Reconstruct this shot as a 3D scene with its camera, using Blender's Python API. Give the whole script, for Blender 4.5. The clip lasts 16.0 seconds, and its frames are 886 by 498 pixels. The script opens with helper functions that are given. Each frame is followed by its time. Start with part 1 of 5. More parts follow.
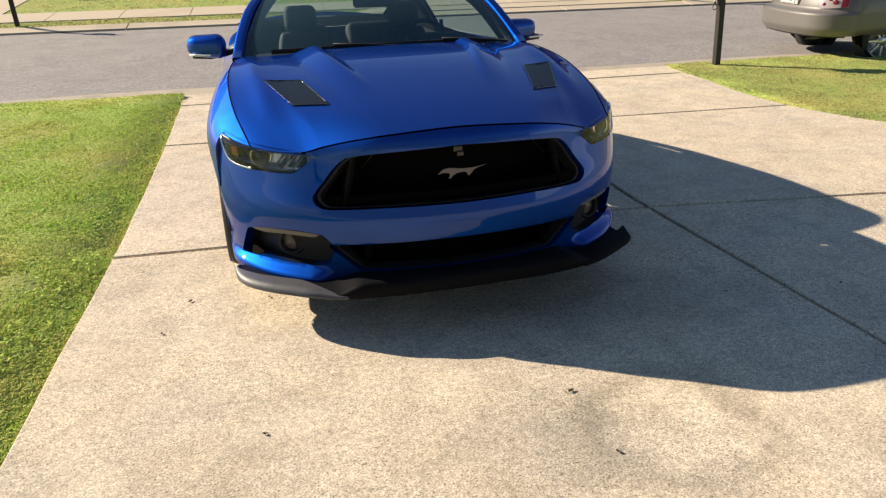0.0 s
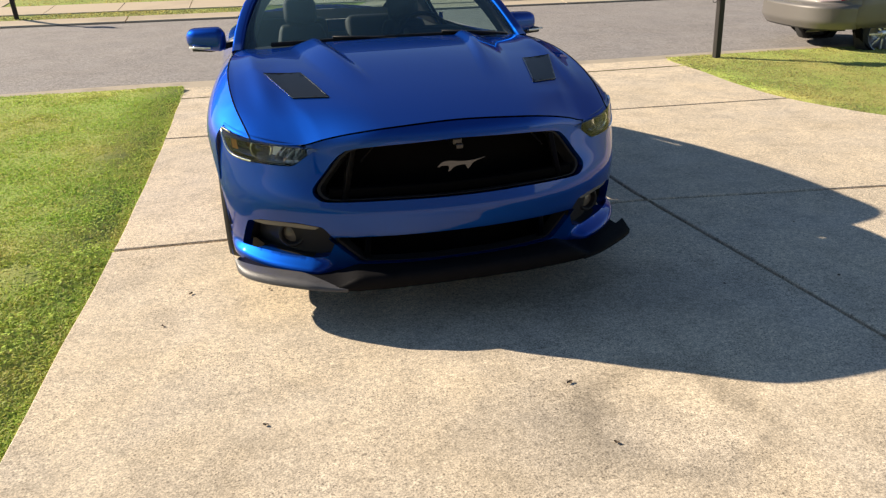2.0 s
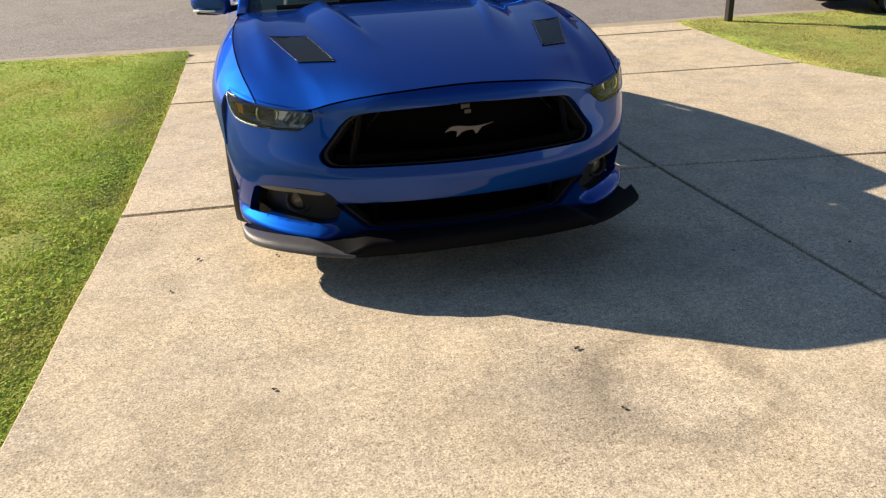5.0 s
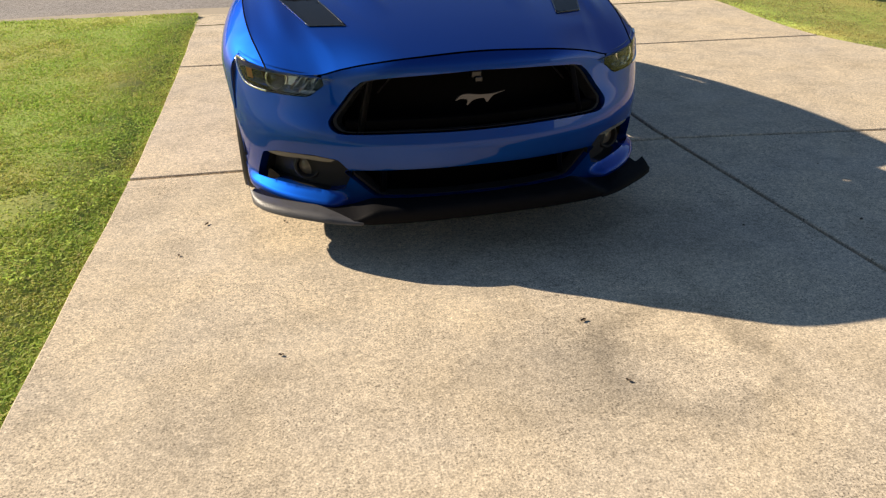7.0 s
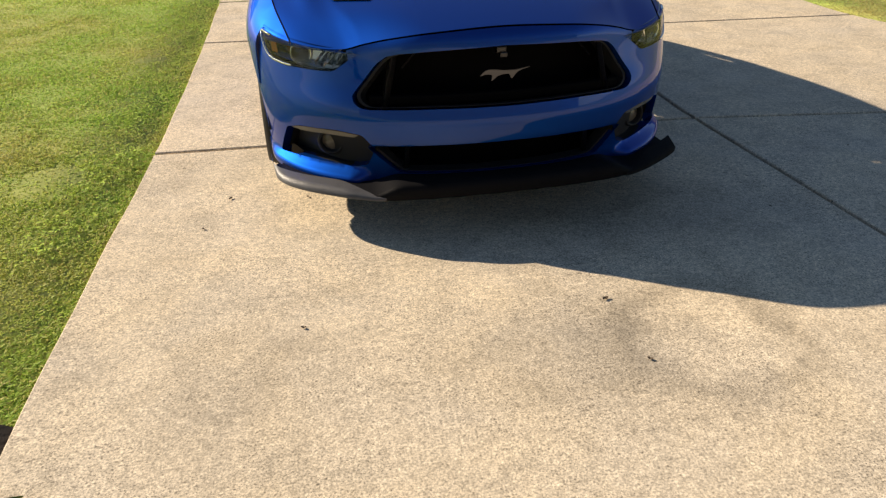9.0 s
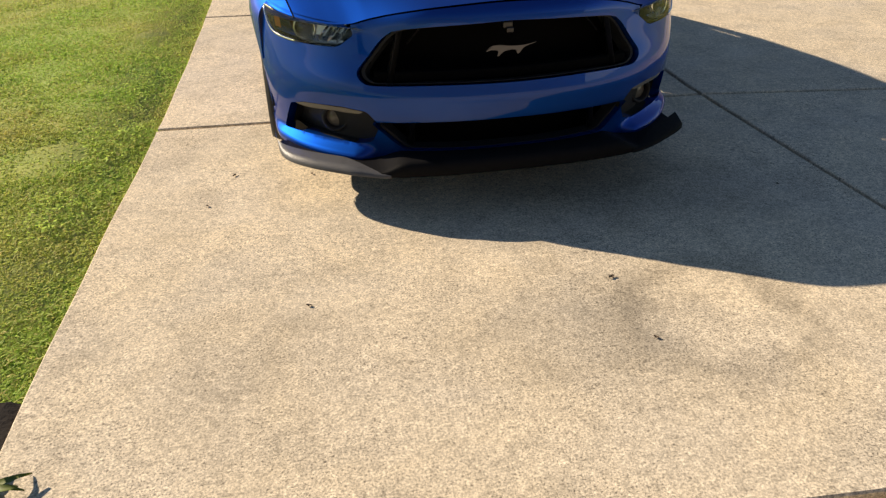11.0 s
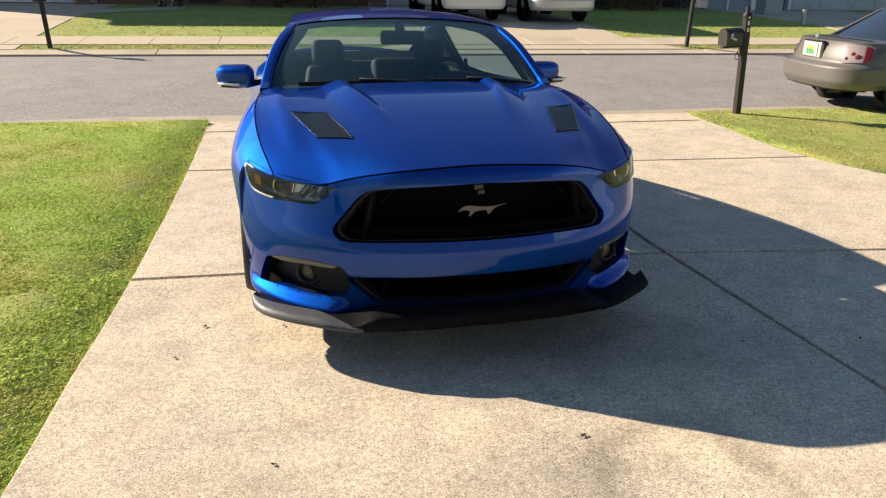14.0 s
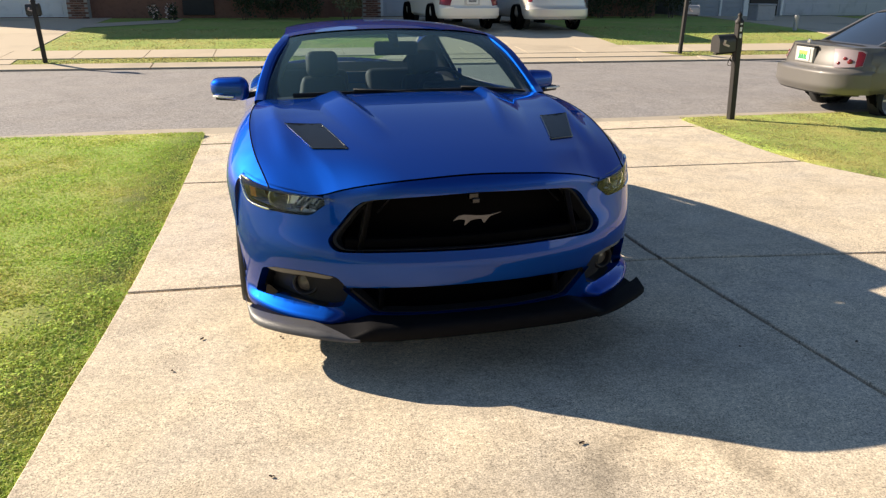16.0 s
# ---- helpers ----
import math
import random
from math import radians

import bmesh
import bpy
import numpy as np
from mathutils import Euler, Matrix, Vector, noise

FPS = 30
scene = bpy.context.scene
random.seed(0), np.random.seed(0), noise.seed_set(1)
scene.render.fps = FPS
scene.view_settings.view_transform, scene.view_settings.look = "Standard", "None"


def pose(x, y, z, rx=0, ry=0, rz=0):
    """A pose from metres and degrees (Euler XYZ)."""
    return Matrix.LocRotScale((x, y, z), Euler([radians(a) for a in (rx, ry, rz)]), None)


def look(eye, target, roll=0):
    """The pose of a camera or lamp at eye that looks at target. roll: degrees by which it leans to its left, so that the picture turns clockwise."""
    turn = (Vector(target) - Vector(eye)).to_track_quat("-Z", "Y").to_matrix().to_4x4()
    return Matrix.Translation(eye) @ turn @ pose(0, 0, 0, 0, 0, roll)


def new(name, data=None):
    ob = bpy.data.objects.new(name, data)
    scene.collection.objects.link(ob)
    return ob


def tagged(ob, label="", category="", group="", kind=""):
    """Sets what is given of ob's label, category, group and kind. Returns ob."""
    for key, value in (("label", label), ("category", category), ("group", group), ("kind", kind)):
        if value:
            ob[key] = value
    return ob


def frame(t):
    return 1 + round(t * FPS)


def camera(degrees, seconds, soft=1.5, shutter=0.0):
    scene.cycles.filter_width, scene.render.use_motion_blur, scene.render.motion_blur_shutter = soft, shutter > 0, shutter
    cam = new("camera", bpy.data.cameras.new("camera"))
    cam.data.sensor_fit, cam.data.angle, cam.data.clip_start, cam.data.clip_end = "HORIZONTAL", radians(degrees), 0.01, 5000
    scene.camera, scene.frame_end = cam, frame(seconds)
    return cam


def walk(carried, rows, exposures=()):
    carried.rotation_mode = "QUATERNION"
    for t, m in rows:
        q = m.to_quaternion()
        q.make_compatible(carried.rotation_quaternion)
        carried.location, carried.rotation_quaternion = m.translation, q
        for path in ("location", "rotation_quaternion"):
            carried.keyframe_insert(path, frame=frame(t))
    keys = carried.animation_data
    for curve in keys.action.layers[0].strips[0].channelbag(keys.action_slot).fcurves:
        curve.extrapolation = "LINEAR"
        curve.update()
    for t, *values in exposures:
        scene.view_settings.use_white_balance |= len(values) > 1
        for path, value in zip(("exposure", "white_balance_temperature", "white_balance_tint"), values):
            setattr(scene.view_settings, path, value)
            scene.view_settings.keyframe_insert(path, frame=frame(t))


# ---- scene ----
cam = camera(61.7, 16.0, soft=1.3)
PATH = [
    (0, (0.014, 0.006, 1.526), (0.417, 1.806, 0.753), -1.2),
    (0.5, (0.016, 0.002, 1.525), (0.436, 1.794, 0.744), -1.0),
    (1, (0.01, -0.002, 1.528), (0.424, 1.792, 0.746), -1.0),
    (1.5, (0.014, 0.0, 1.526), (0.421, 1.795, 0.743), -1.1),
    (2, (0.014, -0.007, 1.526), (0.415, 1.787, 0.737), -1.2),
    (2.5, (0.01, -0.008, 1.526), (0.404, 1.785, 0.733), -1.2),
    (3, (0.013, 0.002, 1.52), (0.394, 1.787, 0.702), -1.4),
    (3.5, (0.013, 0.001, 1.523), (0.39, 1.782, 0.693), -1.5),
    (4, (0.012, 0.0, 1.519), (0.386, 1.777, 0.68), -1.6),
    (6.5, (0.013, 0.014, 1.517), (0.376, 1.75, 0.593), -0.6),
    (7, (0.012, 0.011, 1.516), (0.357, 1.74, 0.572), -0.6),
    (7.5, (0.009, 0.01, 1.508), (0.337, 1.729, 0.54), -0.8),
    (8, (0.003, 0.004, 1.506), (0.305, 1.731, 0.543), -0.7),
    (8.5, (0.003, -0.002, 1.515), (0.306, 1.714, 0.533), -0.5),
    (9, (0.003, 0.004, 1.498), (0.289, 1.719, 0.511), -0.7),
    (11.3, (-0.008, 0.019, 1.498), (0.266, 1.702, 0.453), -0.7),
    (11.5, (-0.006, 0.017, 1.504), (0.268, 1.713, 0.48), -0.7),
    (12, (-0.007, 0.008, 1.512), (0.268, 1.737, 0.546), -0.5),
    (12.5, (-0.002, 0.008, 1.517), (0.293, 1.767, 0.612), -0.2),
    (13, (-0.002, 0.009, 1.52), (0.327, 1.8, 0.693), 0.3),
    (13.5, (-0.003, -0.002, 1.535), (0.353, 1.825, 0.803), 0.3),
    (14, (-0.006, 0.01, 1.533), (0.371, 1.851, 0.848), 1.0),
    (14.5, (0.003, 0.012, 1.537), (0.383, 1.856, 0.861), 1.0),
    (15, (0.004, 0.01, 1.54), (0.39, 1.858, 0.877), 0.5),
    (15.5, (0.004, 0.004, 1.54), (0.386, 1.855, 0.887), 0.4),
    (16, (0.0, 0.004, 1.536), (0.385, 1.851, 0.874), 0.3),
]
# the film camera dims and brightens a little on the way
EXPOSURES = [(0.0, 0.93, 7000, 10), (4.0, 0.84, 7100, 10), (6.5, 0.76, 7250, 10), (9.0, 0.72, 7400, 10), (11.5, 0.70, 7450, 10), (13.0, 0.85, 7250, 10), (14.0, 1.0, 7000, 10), (16.0, 1.08, 6950, 10)]
walk(cam, [(t, look(eye, target, roll)) for t, eye, target, roll in PATH], EXPOSURES)

# ---- sky and sun ----
SUN_AZ, SUN_EL = radians(36.0), radians(26.6)
SUN_FROM = Vector((-math.cos(SUN_AZ) * math.cos(SUN_EL), math.sin(SUN_AZ) * math.cos(SUN_EL), math.sin(SUN_EL)))
world = bpy.data.worlds.new("world")
scene.world = world
world.use_nodes = True
sky = world.node_tree.nodes.new("ShaderNodeTexSky")
sky.sky_type, sky.sun_disc = 'NISHITA', False
sky.air_density, sky.dust_density, sky.ozone_density, sky.altitude = 0.85, 0.1, 2.5, 300.0
sky.sun_elevation, sky.sun_rotation = SUN_EL, math.atan2(SUN_FROM.x, SUN_FROM.y)
world.node_tree.links.new(sky.outputs[0], world.node_tree.nodes["Background"].inputs[0])
world.node_tree.nodes["Background"].inputs[1].default_value = 0.064
sun = new("sun", bpy.data.lights.new("sun", 'SUN'))
sun.data.energy, sun.data.angle, sun.data.color = 4.5, radians(0.5), (1.0, 0.89, 0.76)
sun.matrix_world = look(SUN_FROM * 50, (0, 0, 0))
scene.view_settings.exposure = 0.8


# ---- materials ----
def material(name, color, rough=0.5, metal=0.0, var=0.0, scale=8.0, fine=0.0, fine_scale=80.0, bump=0.0, coat=0.0, tint=None,
             trans=0.0, emit=0.0, ior=1.45, island=0.0, mid=0.0, mid_scale=2.0):
    """A surface whose colour varies at two or three scales, with fine relief."""
    m = bpy.data.materials.new(name)
    m.use_nodes = True
    nt = m.node_tree
    p = nt.nodes["Principled BSDF"]
    p.inputs["Base Color"].default_value = (*color, 1)
    p.inputs["Roughness"].default_value = rough
    p.inputs["Metallic"].default_value = metal
    p.inputs["IOR"].default_value = ior
    p.inputs["Coat Weight"].default_value = coat
    p.inputs["Coat Roughness"].default_value = 0.03
    p.inputs["Transmission Weight"].default_value = trans
    if emit:
        p.inputs["Emission Color"].default_value = (*color, 1)
        p.inputs["Emission Strength"].default_value = emit
    tc = nt.nodes.new("ShaderNodeTexCoord")

    def noise_at(s, detail=4.0):
        n = nt.nodes.new("ShaderNodeTexNoise")
        n.inputs["Scale"].default_value = s
        n.inputs["Detail"].default_value = detail
        nt.links.new(tc.outputs["Object"], n.inputs["Vector"])
        return n.outputs["Fac"]

    def mix(a, fac, lo, hi, col_hi):
        r = nt.nodes.new("ShaderNodeMapRange")
        r.inputs["From Min"].default_value, r.inputs["From Max"].default_value = lo, hi
        nt.links.new(fac, r.inputs["Value"])
        x = nt.nodes.new("ShaderNodeMix")
        x.data_type = 'RGBA'
        nt.links.new(r.outputs[0], x.inputs["Factor"])
        if isinstance(a, tuple):
            x.inputs["A"].default_value = (*a, 1)
        else:
            nt.links.new(a, x.inputs["A"])
        x.inputs["B"].default_value = (*col_hi, 1)
        return x.outputs["Result"]

    out = color
    dark = tint or tuple(c * 0.5 for c in color)
    if var:
        out = mix(out, noise_at(scale), 0.62 - 0.2 * var, 0.62 + 0.3, dark)
    if mid:
        out = mix(out, noise_at(mid_scale, 6.0), 0.62 - 0.2 * mid, 0.8, tuple(c * (1 - 0.45 * mid) for c in color))
    if fine:
        out = mix(out, noise_at(fine_scale, 2.0), 0.62, 0.62 + 0.25 / fine, tuple(c * 0.45 for c in color))
        out = mix(out, noise_at(fine_scale * 0.73, 2.0), 0.64, 0.64 + 0.3 / fine, tuple(min(1.0, c * 1.35 + 0.03) for c in color))
    if island:
        g = nt.nodes.new("ShaderNodeNewGeometry")
        out = mix(out, g.outputs["Random Per Island"], 1 - island, 1.05, dark)
    if not isinstance(out, tuple):
        nt.links.new(out, p.inputs["Base Color"])
    if bump:
        b = nt.nodes.new("ShaderNodeBump")
        b.inputs["Strength"].default_value = min(1.0, bump)
        b.inputs["Distance"].default_value = 0.004
        nt.links.new(noise_at(fine_scale), b.inputs["Height"])
        nt.links.new(b.outputs[0], p.inputs["Normal"])
    return m


def glass(name, tint, rough=0.0, see=0.8, veil=0.0, ior=1.6):
    """Thin pane: mostly clear, with a mirror-like surface."""
    m = bpy.data.materials.new(name)
    m.use_nodes = True
    nt = m.node_tree
    nt.nodes.remove(nt.nodes["Principled BSDF"])
    a, b, x = nt.nodes.new("ShaderNodeBsdfTransparent"), nt.nodes.new("ShaderNodeBsdfGlossy"), nt.nodes.new("ShaderNodeMixShader")
    a.inputs[0].default_value = (*[c * see for c in tint], 1)
    b.inputs["Roughness"].default_value = rough
    if ior:
        f = nt.nodes.new("ShaderNodeFresnel")
        f.inputs[0].default_value = ior
        nt.links.new(f.outputs[0], x.inputs[0])
    else:
        x.inputs[0].default_value = 0.07
    nt.links.new(a.outputs[0], x.inputs[1])
    nt.links.new(b.outputs[0], x.inputs[2])
    last = x
    if veil:
        # a bluish diffuse layer paints the sky's reflected veil onto the pane
        film, last = nt.nodes.new("ShaderNodeBsdfDiffuse"), nt.nodes.new("ShaderNodeMixShader")
        film.inputs[0].default_value = (0.20, 0.42, 0.52, 1)
        last.inputs[0].default_value = veil
        nt.links.new(x.outputs[0], last.inputs[1])
        nt.links.new(film.outputs[0], last.inputs[2])
    nt.links.new(last.outputs[0], nt.nodes["Material Output"].inputs[0])
    return m


PAINT = material("blue metallic paint", (0.0, 0.060, 0.34), 0.50, 0.93, coat=1.0)
pp = PAINT.node_tree.nodes["Principled BSDF"]
pp.inputs["Specular Tint"].default_value = (0.1, 0.4, 1.0, 1)
pp.inputs["Specular IOR Level"].default_value = 0.06
pp.inputs["Coat IOR"].default_value = 1.40
pp.inputs["Coat Roughness"].default_value = 0.004
BLACK_PLASTIC = material("black plastic", (0.02, 0.02, 0.021), 0.45, bump=0.2, fine_scale=500)
GREY_PLASTIC = material("weathered dark grey plastic", (0.010, 0.010, 0.011), 0.55, var=0.4, scale=14, bump=0.25, fine_scale=400)
GLOSS_BLACK = material("gloss black trim", (0.008, 0.008, 0.009), 0.12, coat=0.6)
# near-black colour puts the shade of hollows and gaps into their surfaces
DARK_VOID = material("painted void shade", (0.003, 0.003, 0.0035), 0.7, var=0.4, scale=30)
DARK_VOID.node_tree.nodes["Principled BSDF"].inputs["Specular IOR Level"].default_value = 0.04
BLACK_PLASTIC.node_tree.nodes["Principled BSDF"].inputs["Specular IOR Level"].default_value = 0.3
VENT = material("satin black vent", (0.005, 0.009, 0.016), 0.4)
VENT.node_tree.nodes["Principled BSDF"].inputs["Specular IOR Level"].default_value = 0.35
GREY_PLASTIC.node_tree.nodes["Principled BSDF"].inputs["Specular IOR Level"].default_value = 0.04
# paler copy of the splitter plastic, with sunlight put into its colour
SUNLIT_PLASTIC = material("sunlit grey plastic", (0.085, 0.085, 0.09), 0.42, var=0.4, scale=14, bump=0.25, fine_scale=400)
RUBBER = material("tyre rubber", (0.018, 0.018, 0.018), 0.75, var=0.3, scale=20, bump=0.3, fine_scale=200)
RIM = material("dark alloy", (0.06, 0.06, 0.063), 0.3, 0.9)
ALLOY = material("silver alloy", (0.55, 0.55, 0.56), 0.3, 0.9)
CHROME = material("chrome", (0.88, 0.88, 0.9), 0.16, 0.9)
SATIN = material("satin silver emblem", (0.12, 0.12, 0.13), 0.35, 0.85)
STEEL = material("dull grey metal", (0.2, 0.2, 0.21), 0.45, 0.7)
LAMP_GLASS = glass("headlight lens", (1, 1, 1), 0.02, 0.98, 0.0, 1.42)
WINDSCREEN = glass("tinted windscreen", (0.70, 0.88, 0.92), 0.0, 0.80, 0.11)
SIDE_GLASS = glass("tinted side glass", (0.80, 0.92, 0.88), 0.0, 0.82, 0.0, None)
AMBER = material("amber lamp reflector", (0.75, 0.25, 0.06), 0.2, coat=0.6)
SMOKE = material("smoked lamp lens", (0.15, 0.135, 0.105), 0.25, coat=0.4)
LEATHER = material("black leather", (0.014, 0.015, 0.017), 0.68, var=0.3, scale=25, bump=0.3, fine_scale=150)
CABIN = material("dark cabin plastic", (0.018, 0.018, 0.02), 0.55, bump=0.2, fine_scale=300)
MIRROR = material("mirror glass", (0.85, 0.87, 0.9), 0.02, 1.0)
RED_LENS = material("red lamp lens", (0.20, 0.014, 0.018), 0.15, coat=0.6)
CLEAR_LENS = material("clear lamp lens", (0.78, 0.77, 0.76), 0.2, 0.1, coat=0.6)
BEZEL = material("bright lamp bezel", (0.92, 0.92, 0.91), 0.14, 0.95)
DARK_CHROME = material("dark chrome lamp housing", (0.26, 0.26, 0.27), 0.18, 0.95)
PLATE = material("plate white", (0.75, 0.75, 0.72), 0.4)
PLATE_GREEN = material("plate green", (0.06, 0.35, 0.12), 0.4)
PLATE_YELLOW = material("plate yellow", (0.75, 0.7, 0.15), 0.4)


# ---- building helpers ----
PANES = ("headlight lens", "tinted windscreen", "tinted side glass")

def mk(name, verts, faces, mat, parent=None, smooth=True, label=""):
    if mat.name in PANES:
        # panes face outwards from the middle of the car
        out = 0.0
        for f in faces:
            a, b, c = (Vector(verts[i]) for i in f[:3])
            out += (b - a).cross(c - a).dot(a - Vector((0, 2.4, 0.4)))
        if out < 0:
            faces = [tuple(reversed(f)) for f in faces]
    me = bpy.data.meshes.new(name)
    me.from_pydata([tuple(v) for v in verts], [], faces)
    me.materials.append(mat)
    if smooth:
        me.polygons.foreach_set("use_smooth", [True] * len(me.polygons))
    me.update()
    ob = new(name, me)
    if parent is not None:
        ob.parent = parent
    if label:
        tagged(ob, label)
    return ob


def part(name, bm, mat, parent, label="", smooth=False):
    me = bpy.data.meshes.new(name)
    bm.to_mesh(me)
    bm.free()
    me.materials.append(mat)
    if smooth:
        me.polygons.foreach_set("use_smooth", [True] * len(me.polygons))
    ob = new(name, me)
    if parent is not None:
        ob.parent = parent
    if label:
        tagged(ob, label)
    return ob


def empty(name, m, label, category, group="", kind=""):
    ob = new(name)
    ob.matrix_world = m
    return tagged(ob, label, category, group, kind)


def box(x0, x1, y0, y1, z0, z1, bevel=0.0, seg=2):
    bm = bmesh.new()
    bmesh.ops.create_cube(bm, size=1)
    for v in bm.verts:
        v.co = Vector(((x0 + x1) / 2 + v.co.x * (x1 - x0), (y0 + y1) / 2 + v.co.y * (y1 - y0), (z0 + z1) / 2 + v.co.z * (z1 - z0)))
    if bevel:
        bmesh.ops.bevel(bm, geom=bm.edges[:], offset=bevel, segments=seg, affect='EDGES', profile=0.5)
    return bm


def add_box(bm, *a, **k):
    other = box(*a, **k)
    me = bpy.data.meshes.new("tmp")
    other.to_mesh(me)
    other.free()
    bm.from_mesh(me)
    bpy.data.meshes.remove(me)
    return bm


def moved(bm, m):
    bmesh.ops.transform(bm, matrix=m, verts=bm.verts[:])
    return bm


def lathe(profile, n=32, axis='x'):
    """A turned solid: profile of (radius, height) along the axis."""
    verts, faces = [], []
    for r, h in profile:
        for i in range(n):
            a = 2 * math.pi * i / n
            p = (h, r * math.cos(a), r * math.sin(a)) if axis == 'x' else ((r * math.cos(a), h, r * math.sin(a)) if axis == 'y' else (r * math.cos(a), r * math.sin(a), h))
            verts.append(p)
    for j in range(len(profile) - 1):
        for i in range(n):
            k = (i + 1) % n
            faces.append((j * n + i, j * n + k, (j + 1) * n + k, (j + 1) * n + i))
    return verts, faces


def grid(fn, nu, nv, u0=0.0, u1=1.0, v0=0.0, v1=1.0):
    verts = [fn(u0 + (u1 - u0) * i / nu, v0 + (v1 - v0) * j / nv) for j in range(nv + 1) for i in range(nu + 1)]
    faces = [(j * (nu + 1) + i, j * (nu + 1) + i + 1, (j + 1) * (nu + 1) + i + 1, (j + 1) * (nu + 1) + i) for j in range(nv) for i in range(nu)]
    return verts, faces


def spline(pts, step, closed=True, dims=2):
    """Points of a smooth curve through pts, about step apart."""
    P = [np.array(p, float) for p in pts]
    n, out = len(P), []
    for i in range(n if closed else n - 1):
        a, b = P[i], P[(i + 1) % n]
        pa = P[(i - 1) % n] if closed or i > 0 else a
        pb = P[(i + 2) % n] if closed or i + 2 < n else b
        k = max(1, int(round(np.linalg.norm(b - a) / step)))
        la, lm, lb = np.linalg.norm(a - pa) + 1e-9, np.linalg.norm(b - a) + 1e-9, np.linalg.norm(pb - b) + 1e-9
        ta = (b - pa) / (la + lm) * lm * (0.9 if la > 1e-6 else 0.5)
        tb = (pb - a) / (lb + lm) * lm * 0.9
        for j in range(k):
            t = j / k
            out.append((2 * t**3 - 3 * t**2 + 1) * a + (t**3 - 2 * t**2 + t) * ta + (3 * t**2 - 2 * t**3) * b + (t**3 - t**2) * tb)
    if not closed:
        out.append(P[-1])
    return out


def inside(p, poly):
    c, j = False, len(poly) - 1
    for i in range(len(poly)):
        a, b = poly[i], poly[j]
        if (a[1] > p[1]) != (b[1] > p[1]) and p[0] < (b[0] - a[0]) * (p[1] - a[1]) / (b[1] - a[1]) + a[0]:
            c = not c
        j = i
    return c


def panel(outline, holes, fn, step, depth=0.02, hole_depth=None, rim=True):
    """A sheet cut along outline and holes in the plane, laid on the surface fn(p, q), with its edges turned inwards."""
    from mathutils.geometry import delaunay_2d_cdt
    loops = [outline] + list(holes)
    pts, edges = [], []
    for lp in loops:
        k = len(pts)
        pts += [Vector((float(p[0]), float(p[1]))) for p in lp]
        edges += [(k + i, k + (i + 1) % len(lp)) for i in range(len(lp))]
    B = np.array([(p.x, p.y) for p in pts])
    lo, hi = B.min(0), B.max(0)
    j, y = 0, lo[1] + step * 0.5
    while y < hi[1]:
        x = lo[0] + (step * 0.5 if j % 2 else 0.0)
        while x < hi[0]:
            if inside((x, y), outline) and not any(inside((x, y), h) for h in holes) and ((B - (x, y))**2).sum(1).min() > (0.45 * step)**2:
                pts.append(Vector((x, y)))
            x += step
        y += step * 0.87
        j += 1
    vs, _, fs, *_ = delaunay_2d_cdt(pts, edges, [], 0, 1e-7)
    tri = []
    for f in fs:
        c = sum((vs[i] for i in f), Vector((0, 0))) / len(f)
        if inside(c, outline) and not any(inside(c, h) for h in holes):
            tri.append(tuple(f))
    verts = [Vector(fn(v.x, v.y)) for v in vs]
    if rim:
        e = 1e-4
        for n, lp in enumerate(loops):
            d = depth if n == 0 or hole_depth is None else hole_depth
            k = len(verts)
            for p in lp:
                q = Vector(fn(p[0], p[1]))
                nn = (Vector(fn(p[0] + e, p[1])) - q).cross(Vector(fn(p[0], p[1] + e)) - q)
                nn = nn.normalized() if nn.length > 0 else Vector((0, -1, 0))
                if nn.dot(q - Vector((0, 2.4, 0.45))) > 0:
                    nn = -nn
                verts += [q, q + nn * d]
            m = len(lp)
            for i in range(m):
                a, b = k + 2 * i, k + 2 * ((i + 1) % m)
                tri.append((a, b, b + 1, a + 1))
    return verts, tri


def sweep(path, section, close=True):
    """A bar: the section (across, up) carried along the path of 3D points."""
    P = [Vector(p) for p in path]
    verts, faces, m = [], [], len(section)
    for i, p in enumerate(P):
        d = (P[min(i + 1, len(P) - 1)] - P[max(i - 1, 0)]).normalized()
        side = d.cross(Vector((0, 0, 1)))
        side = side.normalized() if side.length > 1e-4 else Vector((1, 0, 0))
        up = side.cross(d).normalized()
        verts += [p + side * a + up * b for a, b in section]
    for i in range(len(P) - 1):
        for k in range(m if close else m - 1):
            a, b = i * m + k, i * m + (k + 1) % m
            faces.append((a, b, b + m, a + m))
    if close:
        faces += [tuple(range(m)), tuple(range((len(P) - 1) * m, len(P) * m))]
    return verts, faces


def rounded(w, h, r, n=3):
    """A rounded rectangle as a section."""
    out = []
    for cx, cy, a0 in ((w - r, h - r, 0), (r - w, h - r, 90), (r - w, r - h, 180), (w - r, r - h, 270)):
        out += [(cx + r * math.cos(radians(a0 + 90 * i / n)), cy + r * math.sin(radians(a0 + 90 * i / n))) for i in range(n + 1)]
    return out


def ip(x, xs, ys):
    return float(np.interp(x, xs, ys))


def smooth(a, b, x):
    t = min(1.0, max(0.0, (x - a) / (b - a)))
    return t * t * (3 - 2 * t)


